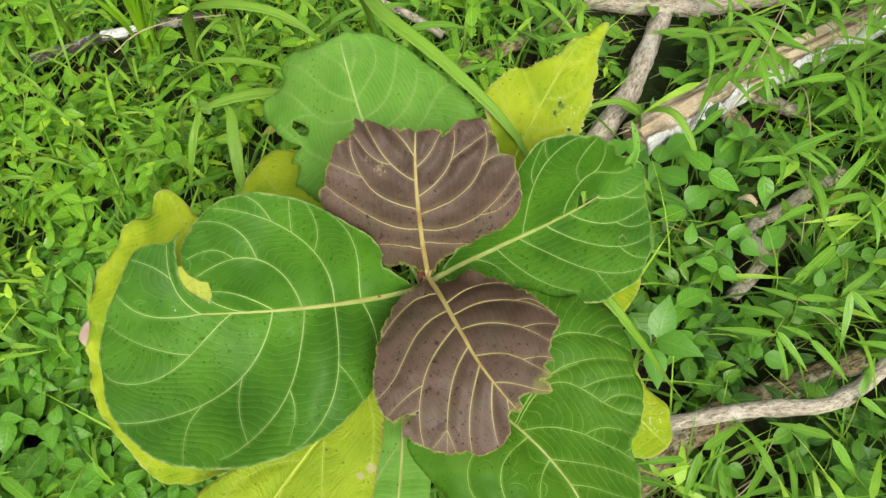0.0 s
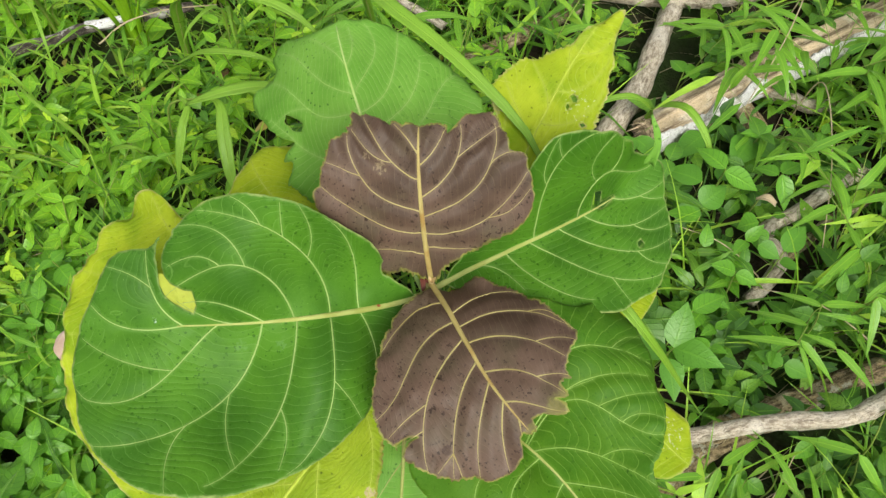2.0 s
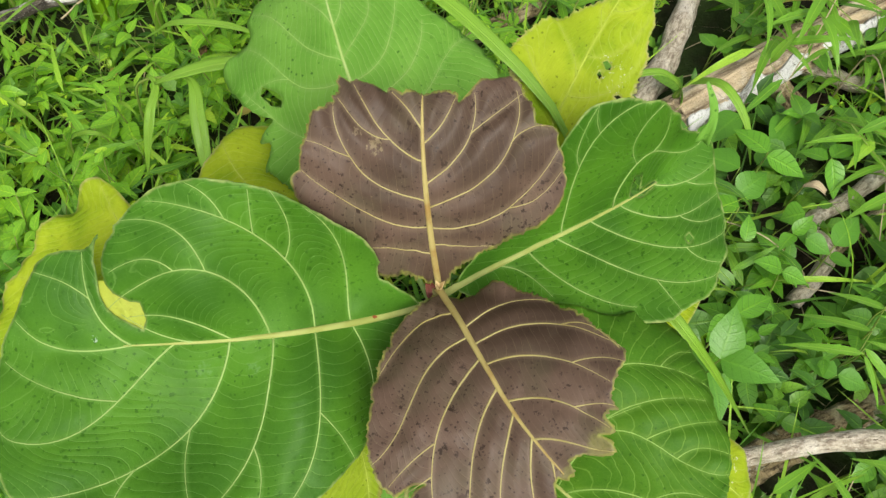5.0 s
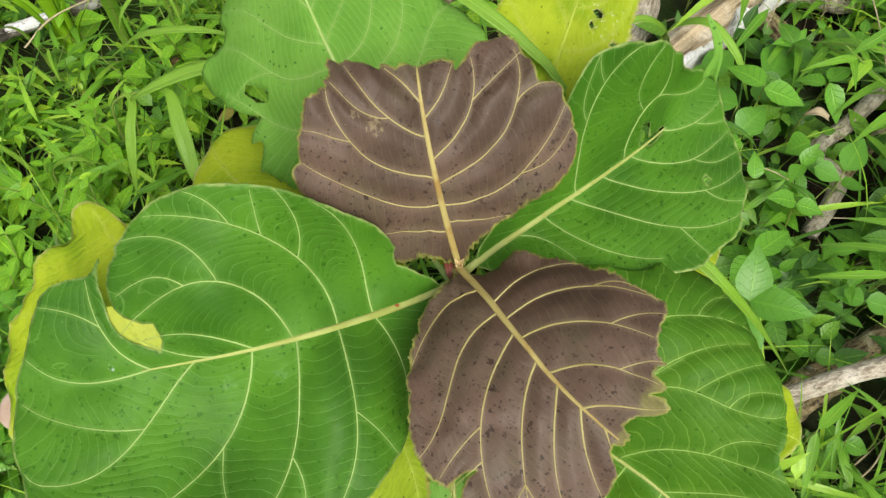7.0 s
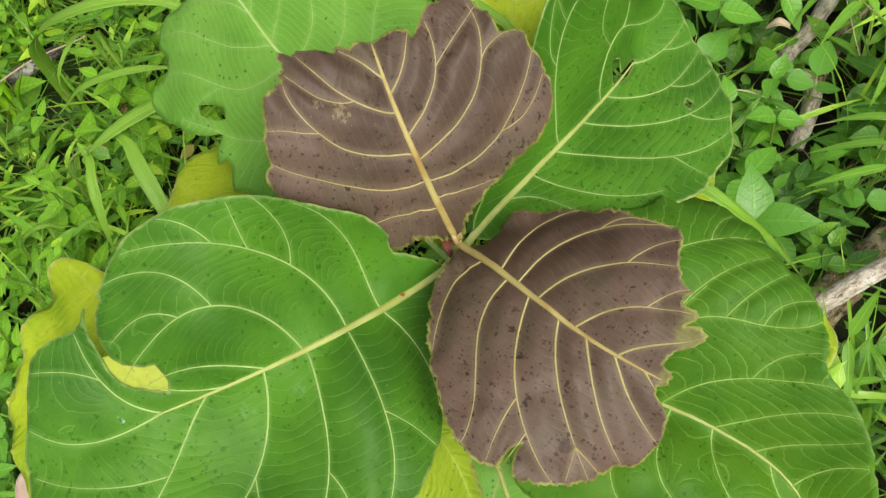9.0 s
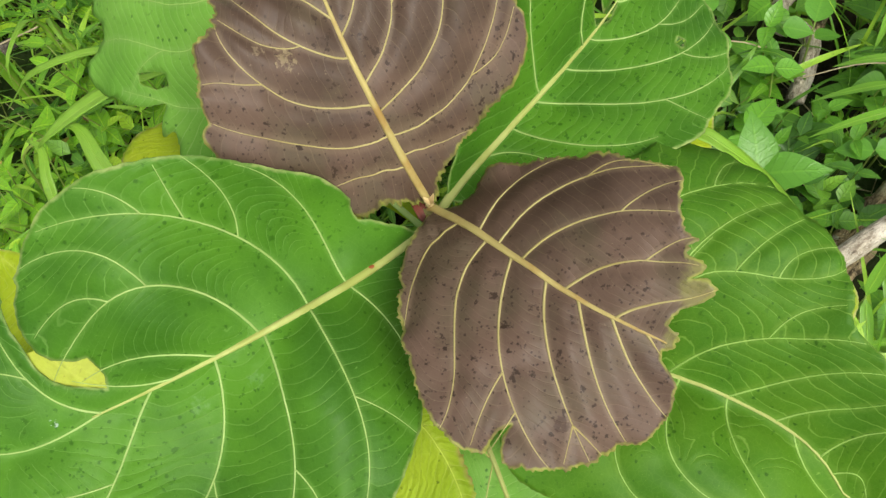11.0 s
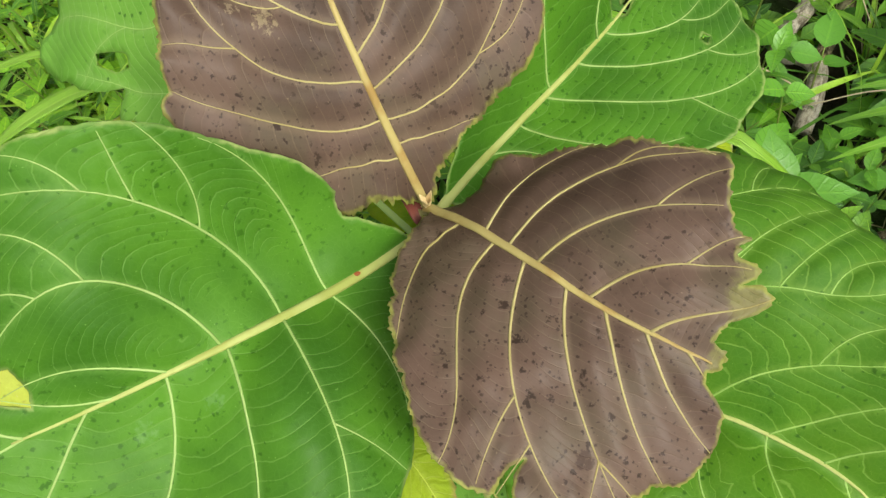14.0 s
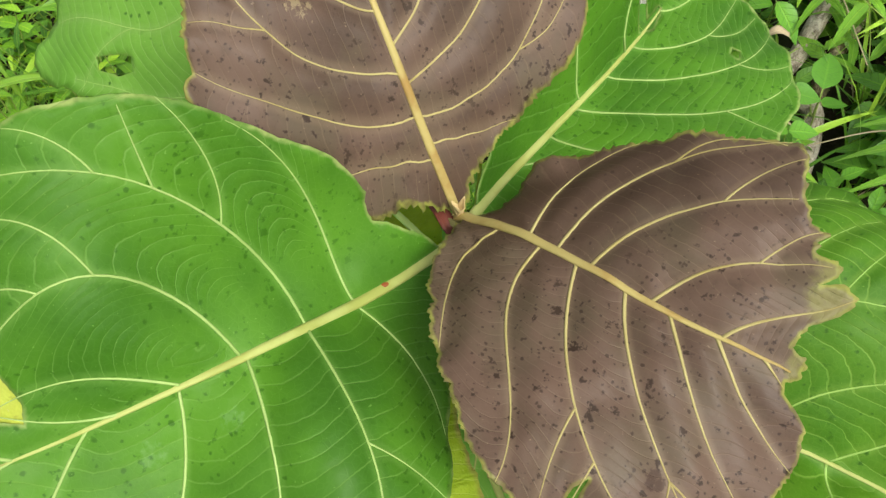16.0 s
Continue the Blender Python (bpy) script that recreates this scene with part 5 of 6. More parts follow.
# ---- single plants that stand out ----
def ribbon(points, widths, fold=0.25, count=16):
    """A long leaf along a soft line, folded along its middle."""
    line = smooth_line(points, count)
    wide = np.interp(np.linspace(0, 1, count), np.linspace(0, 1, len(widths)), widths) / 2
    ahead = np.gradient(line, axis=0)
    ahead /= np.linalg.norm(ahead, axis=1)[:, None]
    side = np.cross(ahead, (0, 0, 1.0))
    side /= np.linalg.norm(side, axis=1)[:, None] + 1e-9
    up = np.cross(side, ahead)
    rows = []
    for s in (-1, -0.5, 0, 0.5, 1):
        rows.append(line + side * (s * wide)[:, None] + up * (abs(s) * fold * wide)[:, None])
    verts = np.stack(rows, 1).reshape(-1, 3)
    faces = [[i * 5 + j, i * 5 + j + 1, i * 5 + j + 6, i * 5 + j + 5] for i in range(count - 1) for j in range(4)]
    return verts, faces


def mark_ribbon(ob):
    count = len(ob.data.vertices) // 5
    for key, values in (("across", np.tile((1.0, 0.5, 0.0, 0.5, 1.0), count)), ("far", np.repeat(np.linspace(0, 1, count), 5))):
        ob.data.attributes.new(key, "FLOAT", "POINT").data.foreach_set("value", values.astype(np.float32))
    return ob


def thicken(ob, size=0.0004):
    mark_ribbon(ob)
    mod = ob.modifiers.new("thickness", "SOLIDIFY")
    mod.thickness, mod.offset = size, 0
    return ob


def root_of(name, at):
    ob = new(name)
    ob.matrix_basis = pose(*at)
    return ob


def herb(name, at, tall, pairs, leaf, flare, material, label, category, group, lean=0.15, seed=0):
    """A herb with a stem and crossed pairs of oval leaves."""
    pick = np.random.default_rng(seed)
    thing = tagged(root_of(name, at), label, category, group)
    tip = np.array([pick.normal(0, lean) * tall, pick.normal(0, lean) * tall, tall])
    line = smooth_line([(0, 0, -0.01), tuple(tip * (0.55, 0.45, 0.5)), tuple(tip)], 8)
    v, f = tube(line, np.linspace(0.0017, 0.0009, 8), 5)
    mesh_object("stem", v, f, STALK, thing)
    first = pick.uniform(0, 6.28)
    for level in range(pairs):
        share = 0.4 + 0.6 * (level + 1) / pairs
        here = line[min(int(share * 7), 7)]
        for half in range(2):
            size = pick.uniform(*leaf) * (1 if level < pairs - 1 else 0.7)
            one = lambda value: np.array([value])
            v, f = blades([here], one(first + level * 1.7 + half * math.pi + pick.normal(0, 0.2)), one(pick.normal(0.2 + 0.2 * (level == pairs - 1), 0.2)), one(pick.normal(0, 0.2)), one(size), one(size * flare * pick.uniform(0.9, 1.1)), one(pick.uniform(0.3, 0.9)), one(pick.uniform(0.12, 0.35)), "ovate", 9)
            mark(mesh_object("leaf", v, f.tolist(), material, thing), [9])
    return thing


def culm(name, at, tall, count, leaf, wide, turn, lean, label, seed):
    """A leaning stalk of grass with blades set along it."""
    pick = np.random.default_rng(seed)
    thing = tagged(root_of(name, at), label, "grass", "grass stalks among the weeds")
    out = np.array([math.cos(turn), math.sin(turn), 0]) * tall * lean
    line = smooth_line([(0, 0, -0.01), tuple(out * 0.3 + (0, 0, tall * 0.55)), tuple(out + (0, 0, tall))], 10)
    v, f = tube(line, np.linspace(0.0013, 0.0007, 10), 5)
    mesh_object("stem", v, f, STALK, thing)
    for k in range(count):
        here = line[min(2 + int(k * 8 / count), 9)]
        one = lambda value: np.array([value])
        size = pick.uniform(*leaf)
        v, f = blades([here], one(turn + (1 if k % 2 else -1) * pick.uniform(0.5, 1.3)), one(pick.normal(0.45, 0.25)), one(pick.normal(0, 0.3)), one(size), one(pick.uniform(*wide)), one(pick.uniform(0.5, 1.4)), one(pick.uniform(0.05, 0.3)), "lance", 9)
        mark(mesh_object("blade", v, f.tolist(), GRASS, thing), [9])
    return thing


place = np.random.default_rng(21)


def strew(protos, spots, low=0.85, high=1.2):
    for i, (x, y) in enumerate(spots):
        copy_thing(protos[i % len(protos)], pose(x, y, 0, 0, 0, place.uniform(0, 360)) @ Matrix.Scale(place.uniform(low, high), 4))


# small bright weeds on the open side
small = [herb("weed", (-0.55 - 0.12 * k, 0.62 + 0.17 * k, 0), 0.15 + 0.012 * k, 4, (0.034, 0.056), 0.48, WEED, "bright green weed with oval leaves in crossed pairs", "weed", "bright weeds", 0.2, 40 + k) for k in range(5)]
spots = clear(np.concatenate([place.uniform((-1.0, 0.25), (-0.30, 1.35), (110, 2)), place.uniform((-0.30, 1.0), (0.15, 1.40), (12, 2))]))
strew(small, [p for p in spots if p[1] >= 0.62])
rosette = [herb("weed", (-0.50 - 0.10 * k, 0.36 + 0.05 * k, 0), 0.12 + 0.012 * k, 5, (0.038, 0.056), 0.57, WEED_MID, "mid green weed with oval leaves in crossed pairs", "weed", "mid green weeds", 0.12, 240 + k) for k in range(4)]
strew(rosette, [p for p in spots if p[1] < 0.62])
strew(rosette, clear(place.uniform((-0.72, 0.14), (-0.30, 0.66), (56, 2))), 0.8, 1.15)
# broad-leaved weeds beside the logs
BROAD_AT = [(0.40, 0.62), (0.66, 0.63), (0.62, 0.98), (0.42, 0.84), (0.80, 0.72), (0.72, 1.0), (0.92, 0.90), (0.36, 0.78), (-0.12, 1.20), (-0.02, 1.32), (0.64, 0.30), (0.75, 0.33), (0.52, 0.64), (0.71, 0.62), (0.70, 0.72)]
broad = [herb("broad_leaved_weed", (*BROAD_AT[k], 0), 0.13 + 0.01 * k, 3, (0.052, 0.072), 0.60, WEED_DEEP, "dull green weed with broad oval leaves beside fallen branches", "weed", "broad-leaved weeds", 0.12, 60 + k) for k in range(4)]
strew(broad, BROAD_AT[4:], 0.8, 1.1)
MID_AT = [(0.43, 0.71), (0.56, 0.93), (0.47, 0.63), (0.54, 0.70)]
middle = [herb("ovate_leaved_weed", (*MID_AT[k], 0), 0.13 + 0.015 * k, 4, (0.042, 0.064), 0.52, WEED_MID, "fresh green weed with pointed oval leaves beside dead sticks", "weed", "oval-leaved weeds", 0.16, 160 + k) for k in range(4)]
strew(middle, clear([(0.40, 0.76), (0.47, 0.93), (0.62, 0.63), (0.69, 0.66), (0.46, 0.55), (0.52, 0.58), (0.60, 0.60), (0.66, 0.97)]), 0.75, 1.1)


# plants that can be told apart, leaf by leaf
def sprig(name, foot, leaves, profile, material, label, category, group, curl=0.5, fold=0.22):
    """A plant whose leaves each run from a base to a tip, with a width."""
    thing = tagged(root_of(name, foot), label, category, group)
    foot = np.array(foot, float)
    nodes = [np.array(base) - foot for base, tip, wide in leaves]
    top = max(nodes, key=lambda p: p[2])
    v, f = tube(smooth_line([(0, 0, -0.01), tuple(top * (0.35, 0.35, 0.6)), tuple(top)], 12), np.linspace(0.0018, 0.0010, 12), 6)
    mesh_object("stem", v, f, STALK, thing)
    one = lambda value: np.array([value])
    for k, (base, tip, wide) in enumerate(leaves):
        along = np.subtract(tip, base)
        size = float(np.linalg.norm(along))
        start = np.array(base) - foot
        pitch = math.asin(along[2] / size) + curl * 0.5
        v, f = blades([start], one(math.atan2(along[1], along[0])), one(pitch), one(0.25 * math.sin(k * 2.4)), one(size * 1.03), one(wide), one(curl), one(fold), profile, 11)
        mark(mesh_object("leaf" if profile == "ovate" else "blade", v, f.tolist(), material, thing), [11])
        if np.linalg.norm(start - top) > 0.004:
            v, f = tube(smooth_line([tuple(top * (0.8, 0.8, 0.7)), tuple((top * 0.5 + start * 0.5) * (1, 1, 0.96)), tuple(start)], 8), np.linspace(0.0010, 0.0007, 8), 5)
            mesh_object("leaf_stalk", v, f, STALK, thing)
    return thing


def broad_sprig(foot, leaves, material=WEED_DULL, name="broad_leaved_weed", label="dull green weed with broad smooth oval leaves", group="broad-leaved weeds"):
    return sprig(name, foot, leaves, "ovate", material, label, "weed", group)


def fresh_sprig(foot, leaves):
    return broad_sprig(foot, leaves, WEED_MID, "ovate_leaved_weed", "fresh green weed with pointed oval leaves beside dead sticks", "oval-leaved weeds")


def grass_sprig(foot, leaves):
    return sprig("grass_stalk", foot, leaves, "lance", GRASS, "leaning green grass stalk with short broad blades", "grass", "grass stalks among the weeds", 0.35, 0.15)


broad_sprig((0.36, 0.49, 0), [((0.374, 0.485, 0.305), (0.390, 0.542, 0.330), 0.041), ((0.374, 0.485, 0.305), (0.432, 0.453, 0.320), 0.040), ((0.372, 0.483, 0.270), (0.388, 0.428, 0.250), 0.040), ((0.372, 0.483, 0.270), (0.325, 0.515, 0.250), 0.038)])
fresh_sprig((0.52, 0.85, 0), [((0.514, 0.847, 0.200), (0.472, 0.891, 0.190), 0.038), ((0.511, 0.841, 0.200), (0.568, 0.817, 0.180), 0.038), ((0.512, 0.845, 0.165), (0.545, 0.885, 0.150), 0.034)])
broad_sprig((0.48, 0.83, 0), [((0.490, 0.851, 0.150), (0.432, 0.883, 0.130), 0.047), ((0.490, 0.816, 0.130), (0.535, 0.848, 0.140), 0.047), ((0.485, 0.82, 0.125), (0.450, 0.785, 0.110), 0.042)])
fresh_sprig((0.47, 0.75, 0), [((0.473, 0.770, 0.170), (0.418, 0.778, 0.160), 0.030), ((0.475, 0.713, 0.170), (0.483, 0.751, 0.180), 0.025)])
fresh_sprig((0.53, 0.66, 0), [((0.517, 0.667, 0.180), (0.475, 0.672, 0.190), 0.029), ((0.518, 0.664, 0.178), (0.552, 0.650, 0.170), 0.026)])
fresh_sprig((0.585, 0.785, 0), [((0.578, 0.777, 0.150), (0.548, 0.774, 0.130), 0.042), ((0.580, 0.775, 0.135), (0.585, 0.735, 0.120), 0.034)])
fresh_sprig((0.60, 0.85, 0), [((0.611, 0.848, 0.190), (0.623, 0.802, 0.150), 0.032), ((0.608, 0.850, 0.185), (0.575, 0.872, 0.170), 0.030), ((0.611, 0.850, 0.190), (0.652, 0.880, 0.180), 0.030)])
broad_sprig((0.60, 0.70, 0), [((0.613, 0.724, 0.150), (0.655, 0.773, 0.150), 0.038), ((0.572, 0.734, 0.150), (0.607, 0.713, 0.140), 0.033), ((0.612, 0.713, 0.130), (0.650, 0.710, 0.120), 0.028), ((0.575, 0.700, 0.110), (0.530, 0.710, 0.100), 0.042)])
broad_sprig((0.60, 0.97, 0), [((0.597, 0.968, 0.120), (0.553, 0.900, 0.120), 0.056), ((0.598, 0.970, 0.115), (0.640, 0.930, 0.110), 0.050)])
broad_sprig((0.515, 0.975, 0), [((0.517, 0.980, 0.110), (0.455, 0.922, 0.100), 0.045)])
broad_sprig((0.386, 0.955, 0), [((0.386, 0.955, 0.120), (0.440, 0.915, 0.100), 0.038), ((0.386, 0.955, 0.120), (0.350, 0.915, 0.105), 0.038)])
fresh_sprig((0.43, 0.58, 0), [((0.437, 0.586, 0.200), (0.496, 0.623, 0.180), 0.033), ((0.435, 0.584, 0.195), (0.400, 0.555, 0.180), 0.033)])
fresh_sprig((0.52, 0.47, 0), [((0.518, 0.476, 0.100), (0.486, 0.498, 0.095), 0.024), ((0.520, 0.475, 0.100), (0.552, 0.462, 0.095), 0.024)])
fresh_sprig((0.63, 0.42, 0), [((0.632, 0.418, 0.110), (0.600, 0.395, 0.100), 0.026), ((0.634, 0.420, 0.110), (0.668, 0.410, 0.100), 0.026), ((0.633, 0.419, 0.080), (0.640, 0.382, 0.070), 0.028)])
fresh_sprig((0.53, 0.36, 0), [((0.530, 0.358, 0.090), (0.500, 0.338, 0.085), 0.026), ((0.532, 0.360, 0.090), (0.560, 0.342, 0.080), 0.026), ((0.531, 0.360, 0.070), (0.520, 0.392, 0.065), 0.026)])
broad_sprig((0.60, 0.54, 0), [((0.598, 0.538, 0.120), (0.560, 0.560, 0.110), 0.032), ((0.600, 0.538, 0.120), (0.640, 0.522, 0.110), 0.032), ((0.600, 0.540, 0.090), (0.612, 0.585, 0.080), 0.036)])
fresh_sprig((0.56, 1.16, 0), [((0.560, 1.160, 0.120), (0.525, 1.190, 0.110), 0.034), ((0.562, 1.162, 0.120), (0.600, 1.175, 0.110), 0.034), ((0.561, 1.161, 0.080), (0.560, 1.205, 0.070), 0.036)])
fresh_sprig((0.49, 1.12, 0), [((0.490, 1.120, 0.110), (0.470, 1.155, 0.100), 0.032), ((0.492, 1.121, 0.110), (0.525, 1.125, 0.100), 0.032)])
fresh_sprig((0.63, 1.26, 0), [((0.630, 1.260, 0.110), (0.595, 1.280, 0.100), 0.034), ((0.632, 1.261, 0.110), (0.665, 1.250, 0.100), 0.034), ((0.631, 1.260, 0.075), (0.640, 1.300, 0.070), 0.036)])
grass_sprig((0.60, 0.57, 0), [((0.561, 0.514, 0.270), (0.470, 0.528, 0.250), 0.012), ((0.564, 0.521, 0.270), (0.612, 0.469, 0.240), 0.012), ((0.561, 0.512, 0.270), (0.589, 0.458, 0.230), 0.010), ((0.582, 0.548, 0.260), (0.511, 0.585, 0.220), 0.013)])
grass_sprig((0.64, 0.56, 0), [((0.616, 0.515, 0.260), (0.677, 0.461, 0.230), 0.014), ((0.619, 0.517, 0.258), (0.570, 0.534, 0.265), 0.012)])
grass_sprig((0.66, 0.60, 0), [((0.617, 0.591, 0.240), (0.700, 0.600, 0.220), 0.013), ((0.620, 0.590, 0.235), (0.560, 0.620, 0.215), 0.013)])
grass_sprig((0.72, 0.63, 0), [((0.696, 0.603, 0.250), (0.689, 0.528, 0.200), 0.014), ((0.698, 0.606, 0.245), (0.745, 0.565, 0.220), 0.013)])
grass_sprig((0.69, 0.35, 0), [((0.655, 0.384, 0.200), (0.574, 0.410, 0.170), 0.015), ((0.654, 0.382, 0.200), (0.703, 0.328, 0.150), 0.016)])
grass_sprig((0.45, 0.32, 0), [((0.468, 0.362, 0.170), (0.541, 0.411, 0.150), 0.015), ((0.468, 0.360, 0.165), (0.440, 0.290, 0.130), 0.014)])
grass_sprig((0.58, 0.35, 0), [((0.571, 0.371, 0.120), (0.546, 0.407, 0.100), 0.013), ((0.571, 0.369, 0.120), (0.610, 0.330, 0.100), 0.013)])
grass_sprig((0.72, 0.40, 0), [((0.708, 0.453, 0.200), (0.732, 0.510, 0.220), 0.013), ((0.709, 0.450, 0.195), (0.755, 0.420, 0.180), 0.013)])
grass_sprig((0.72, 0.72, 0), [((0.701, 0.699, 0.220), (0.622, 0.629, 0.200), 0.014), ((0.703, 0.701, 0.215), (0.700, 0.770, 0.190), 0.013)])
# leaning grass stalks
stalk_at = [culm("grass_stalk", (0.66 + 0.06 * k, 0.64 + 0.09 * k, 0), 0.20 + 0.02 * k, 6, (0.085, 0.125), (0.011, 0.017), k * 1.4, 0.7, "leaning green grass stalk with short broad blades", 80 + k) for k in range(5)]
spots = clear(np.concatenate([place.uniform((0.42, 0.25), (1.05, 1.45), (52, 2)), place.uniform((-0.9, 0.9), (0.35, 1.45), (16, 2)), place.uniform((-0.9, 0.3), (-0.35, 0.9), (6, 2))]), 2.0)
strew(stalk_at, [p for i, p in enumerate(spots) if i % 3 == 0 or not (p[0] < 0.64 and 0.45 < p[1] < 1.0)])

strew(stalk_at, [(0.56, 0.25), (0.66, 0.29), (0.76, 0.33), (0.86, 0.42), (0.62, 0.21), (0.72, 0.25), (0.84, 0.66)], 0.7, 0.95)
strew(stalk_at, [(0.66, 1.03), (0.74, 1.09), (0.80, 1.13), (0.88, 1.18), (0.96, 1.22), (0.84, 1.34), (0.70, 1.27), (0.92, 1.40), (0.60, 1.01), (0.78, 1.10), (0.83, 1.15), (0.90, 1.20), (0.95, 1.18), (0.99, 1.26), (1.02, 1.24), (0.86, 1.17), (0.93, 1.38), (1.00, 1.42), (0.76, 1.30), (1.06, 1.31)])

strew(stalk_at, [(0.73, 1.12), (0.78, 1.15), (0.83, 1.19), (0.88, 1.21), (0.93, 1.25), (0.98, 1.28), (1.03, 1.32), (0.80, 1.20), (0.86, 1.24), (0.91, 1.27), (0.97, 1.31), (0.55, 1.18), (0.60, 1.24), (0.66, 1.21), (0.50, 1.15), (0.58, 1.30)], 0.9, 1.25)

# long arching blades that reach over the sapling
def long_blade(points, widths, label, fold=0.25):
    thing = root_of("arching_grass", points[0])
    v, f = ribbon([np.subtract(p, points[0]) for p in points], widths, fold, 26)
    thicken(mesh_object("blade", v, f, GRASS_PALE, thing))
    v, f = tube(smooth_line([np.subtract(p, points[0]) - (0, 0, 0.0006) for p in points], 26), np.linspace(0.0011, 0.0004, 26), 5)
    mesh_object("midrib", v, f, RIB_GREEN, thing)
    return tagged(thing, label, "grass")


long_blade([(-0.47, 1.12, -0.01), (-0.45, 1.10, 0.18), (-0.413, 1.057, 0.30), (-0.343, 1.019, 0.36), (-0.286, 1.000, 0.38), (-0.234, 0.992, 0.375), (-0.191, 0.977, 0.36), (-0.155, 0.965, 0.325)], (0.012, 0.016, 0.020, 0.023, 0.023, 0.022, 0.018, 0.004), "long pale green grass blade arching over the weeds")
long_blade([(-0.075, 1.10, -0.01), (-0.085, 1.03, 0.30), (-0.075, 0.90, 0.54), (-0.022, 0.775, 0.612), (0.034, 0.732, 0.606), (0.098, 0.682, 0.586), (0.14, 0.65, 0.562), (0.19, 0.60, 0.50)], (0.006, 0.008, 0.011, 0.015, 0.020, 0.021, 0.016, 0.003), "long light green grass blade lying over the teak leaves")
long_blade([(0.21, 0.64, -0.01), (0.215, 0.60, 0.30), (0.235, 0.505, 0.478), (0.267, 0.447, 0.505), (0.309, 0.425, 0.455), (0.376, 0.412, 0.335), (0.43, 0.42, 0.22)], (0.008, 0.009, 0.011, 0.013, 0.013, 0.010, 0.002), "grass blade drooping beside the teak leaves")
long_blade([(0.417, 0.985, 0.0), (0.40, 0.99, 0.17), (0.366, 0.985, 0.20), (0.31, 0.975, 0.19), (0.27, 0.95, 0.15)], (0.010, 0.014, 0.015, 0.013, 0.002), "short grass blade over a dead branch")
long_blade([(0.42, 1.0, 0.0), (0.425, 0.985, 0.18), (0.455, 0.958, 0.21), (0.49, 0.915, 0.19), (0.515, 0.87, 0.13)], (0.010, 0.014, 0.018, 0.016, 0.002), "grass blade bent over the split log")

# thin blades arching at the weedy side
for points, wide in (
    ([(-0.72, 1.14, -0.01), (-0.70, 1.11, 0.2), (-0.640, 1.013, 0.33), (-0.615, 0.964, 0.31), (-0.605, 0.921, 0.24)], 0.010),
    ([(-0.78, 1.12, -0.01), (-0.747, 1.104, 0.24), (-0.697, 1.071, 0.27), (-0.680, 1.065, 0.22)], 0.0095),
    ([(-0.80, 1.06, -0.01), (-0.761, 1.029, 0.24), (-0.718, 0.968, 0.27), (-0.700, 0.960, 0.22)], 0.0095),
    ([(-0.80, 1.00, -0.01), (-0.766, 0.981, 0.20), (-0.681, 0.926, 0.24), (-0.655, 0.912, 0.18)], 0.0093),
    ([(-0.70, 1.15, -0.01), (-0.688, 1.132, 0.19), (-0.643, 1.119, 0.22), (-0.605, 1.130, 0.19)], 0.0145),
    ([(-0.69, 0.80, -0.01), (-0.669, 0.798, 0.19), (-0.619, 0.786, 0.21), (-0.585, 0.790, 0.18)], 0.0130),
    ([(-0.73, 0.76, -0.01), (-0.707, 0.757, 0.19), (-0.655, 0.751, 0.21), (-0.625, 0.760, 0.18)], 0.0130),
    ([(-0.53, 0.83, -0.01), (-0.506, 0.823, 0.19), (-0.462, 0.811, 0.22), (-0.435, 0.822, 0.18)], 0.0135),
    ([(-0.59, 1.09, -0.01), (-0.600, 1.060, 0.22), (-0.602, 0.999, 0.26), (-0.683, 0.973, 0.20)], 0.0085),
    ([(-0.59, 0.87, -0.01), (-0.600, 0.874, 0.17), (-0.634, 0.882, 0.22), (-0.709, 0.951, 0.20)], 0.0080),
    ([(-0.36, 1.12, -0.01), (-0.354, 1.108, 0.23), (-0.343, 1.075, 0.24), (-0.336, 1.055, 0.18)], 0.0090),
    ([(-0.38, 1.07, -0.01), (-0.376, 1.049, 0.28), (-0.397, 1.023, 0.27), (-0.422, 1.011, 0.20)], 0.0110),
):
    long_blade(points, (wide * 0.6, wide * 0.9, wide, wide * 0.7, 0.002), "thin light green grass blade arching among weeds", 0.35)

# broad-bladed grass beside the sapling
tall_grass = root_of("broad_grass", (-0.46, 0.93, 0))
tagged(tall_grass, "broad-bladed green grass with hanging leaves beside the sapling", "grass")
for points, widths in (
    ([(-0.37, 0.862, 0.275), (-0.345, 0.862, 0.29), (-0.293, 0.878, 0.298), (-0.257, 0.89, 0.295), (-0.20, 0.91, 0.27)], (0.005, 0.018, 0.024, 0.020, 0.003)),
    ([(-0.335, 0.873, 0.285), (-0.317, 0.862, 0.288), (-0.301, 0.812, 0.272), (-0.29, 0.765, 0.24), (-0.282, 0.735, 0.20)], (0.005, 0.018, 0.023, 0.018, 0.002)),
    ([(-0.385, 0.88, 0.272), (-0.371, 0.866, 0.272), (-0.372, 0.825, 0.262), (-0.378, 0.79, 0.23), (-0.385, 0.765, 0.19)], (0.004, 0.013, 0.016, 0.011, 0.002)),
    ([(-0.415, 0.960, 0.25), (-0.385, 0.949, 0.28), (-0.353, 0.940, 0.31), (-0.315, 0.932, 0.325), (-0.269, 0.925, 0.33), (-0.22, 0.927, 0.31)], (0.004, 0.009, 0.012, 0.013, 0.012, 0.003)),
):
    v, f = ribbon([np.subtract(p, (-0.46, 0.93, 0)) for p in points], widths, 0.22, 22)
    thicken(mesh_object("blade", v, f, GRASS_PALE, tall_grass))
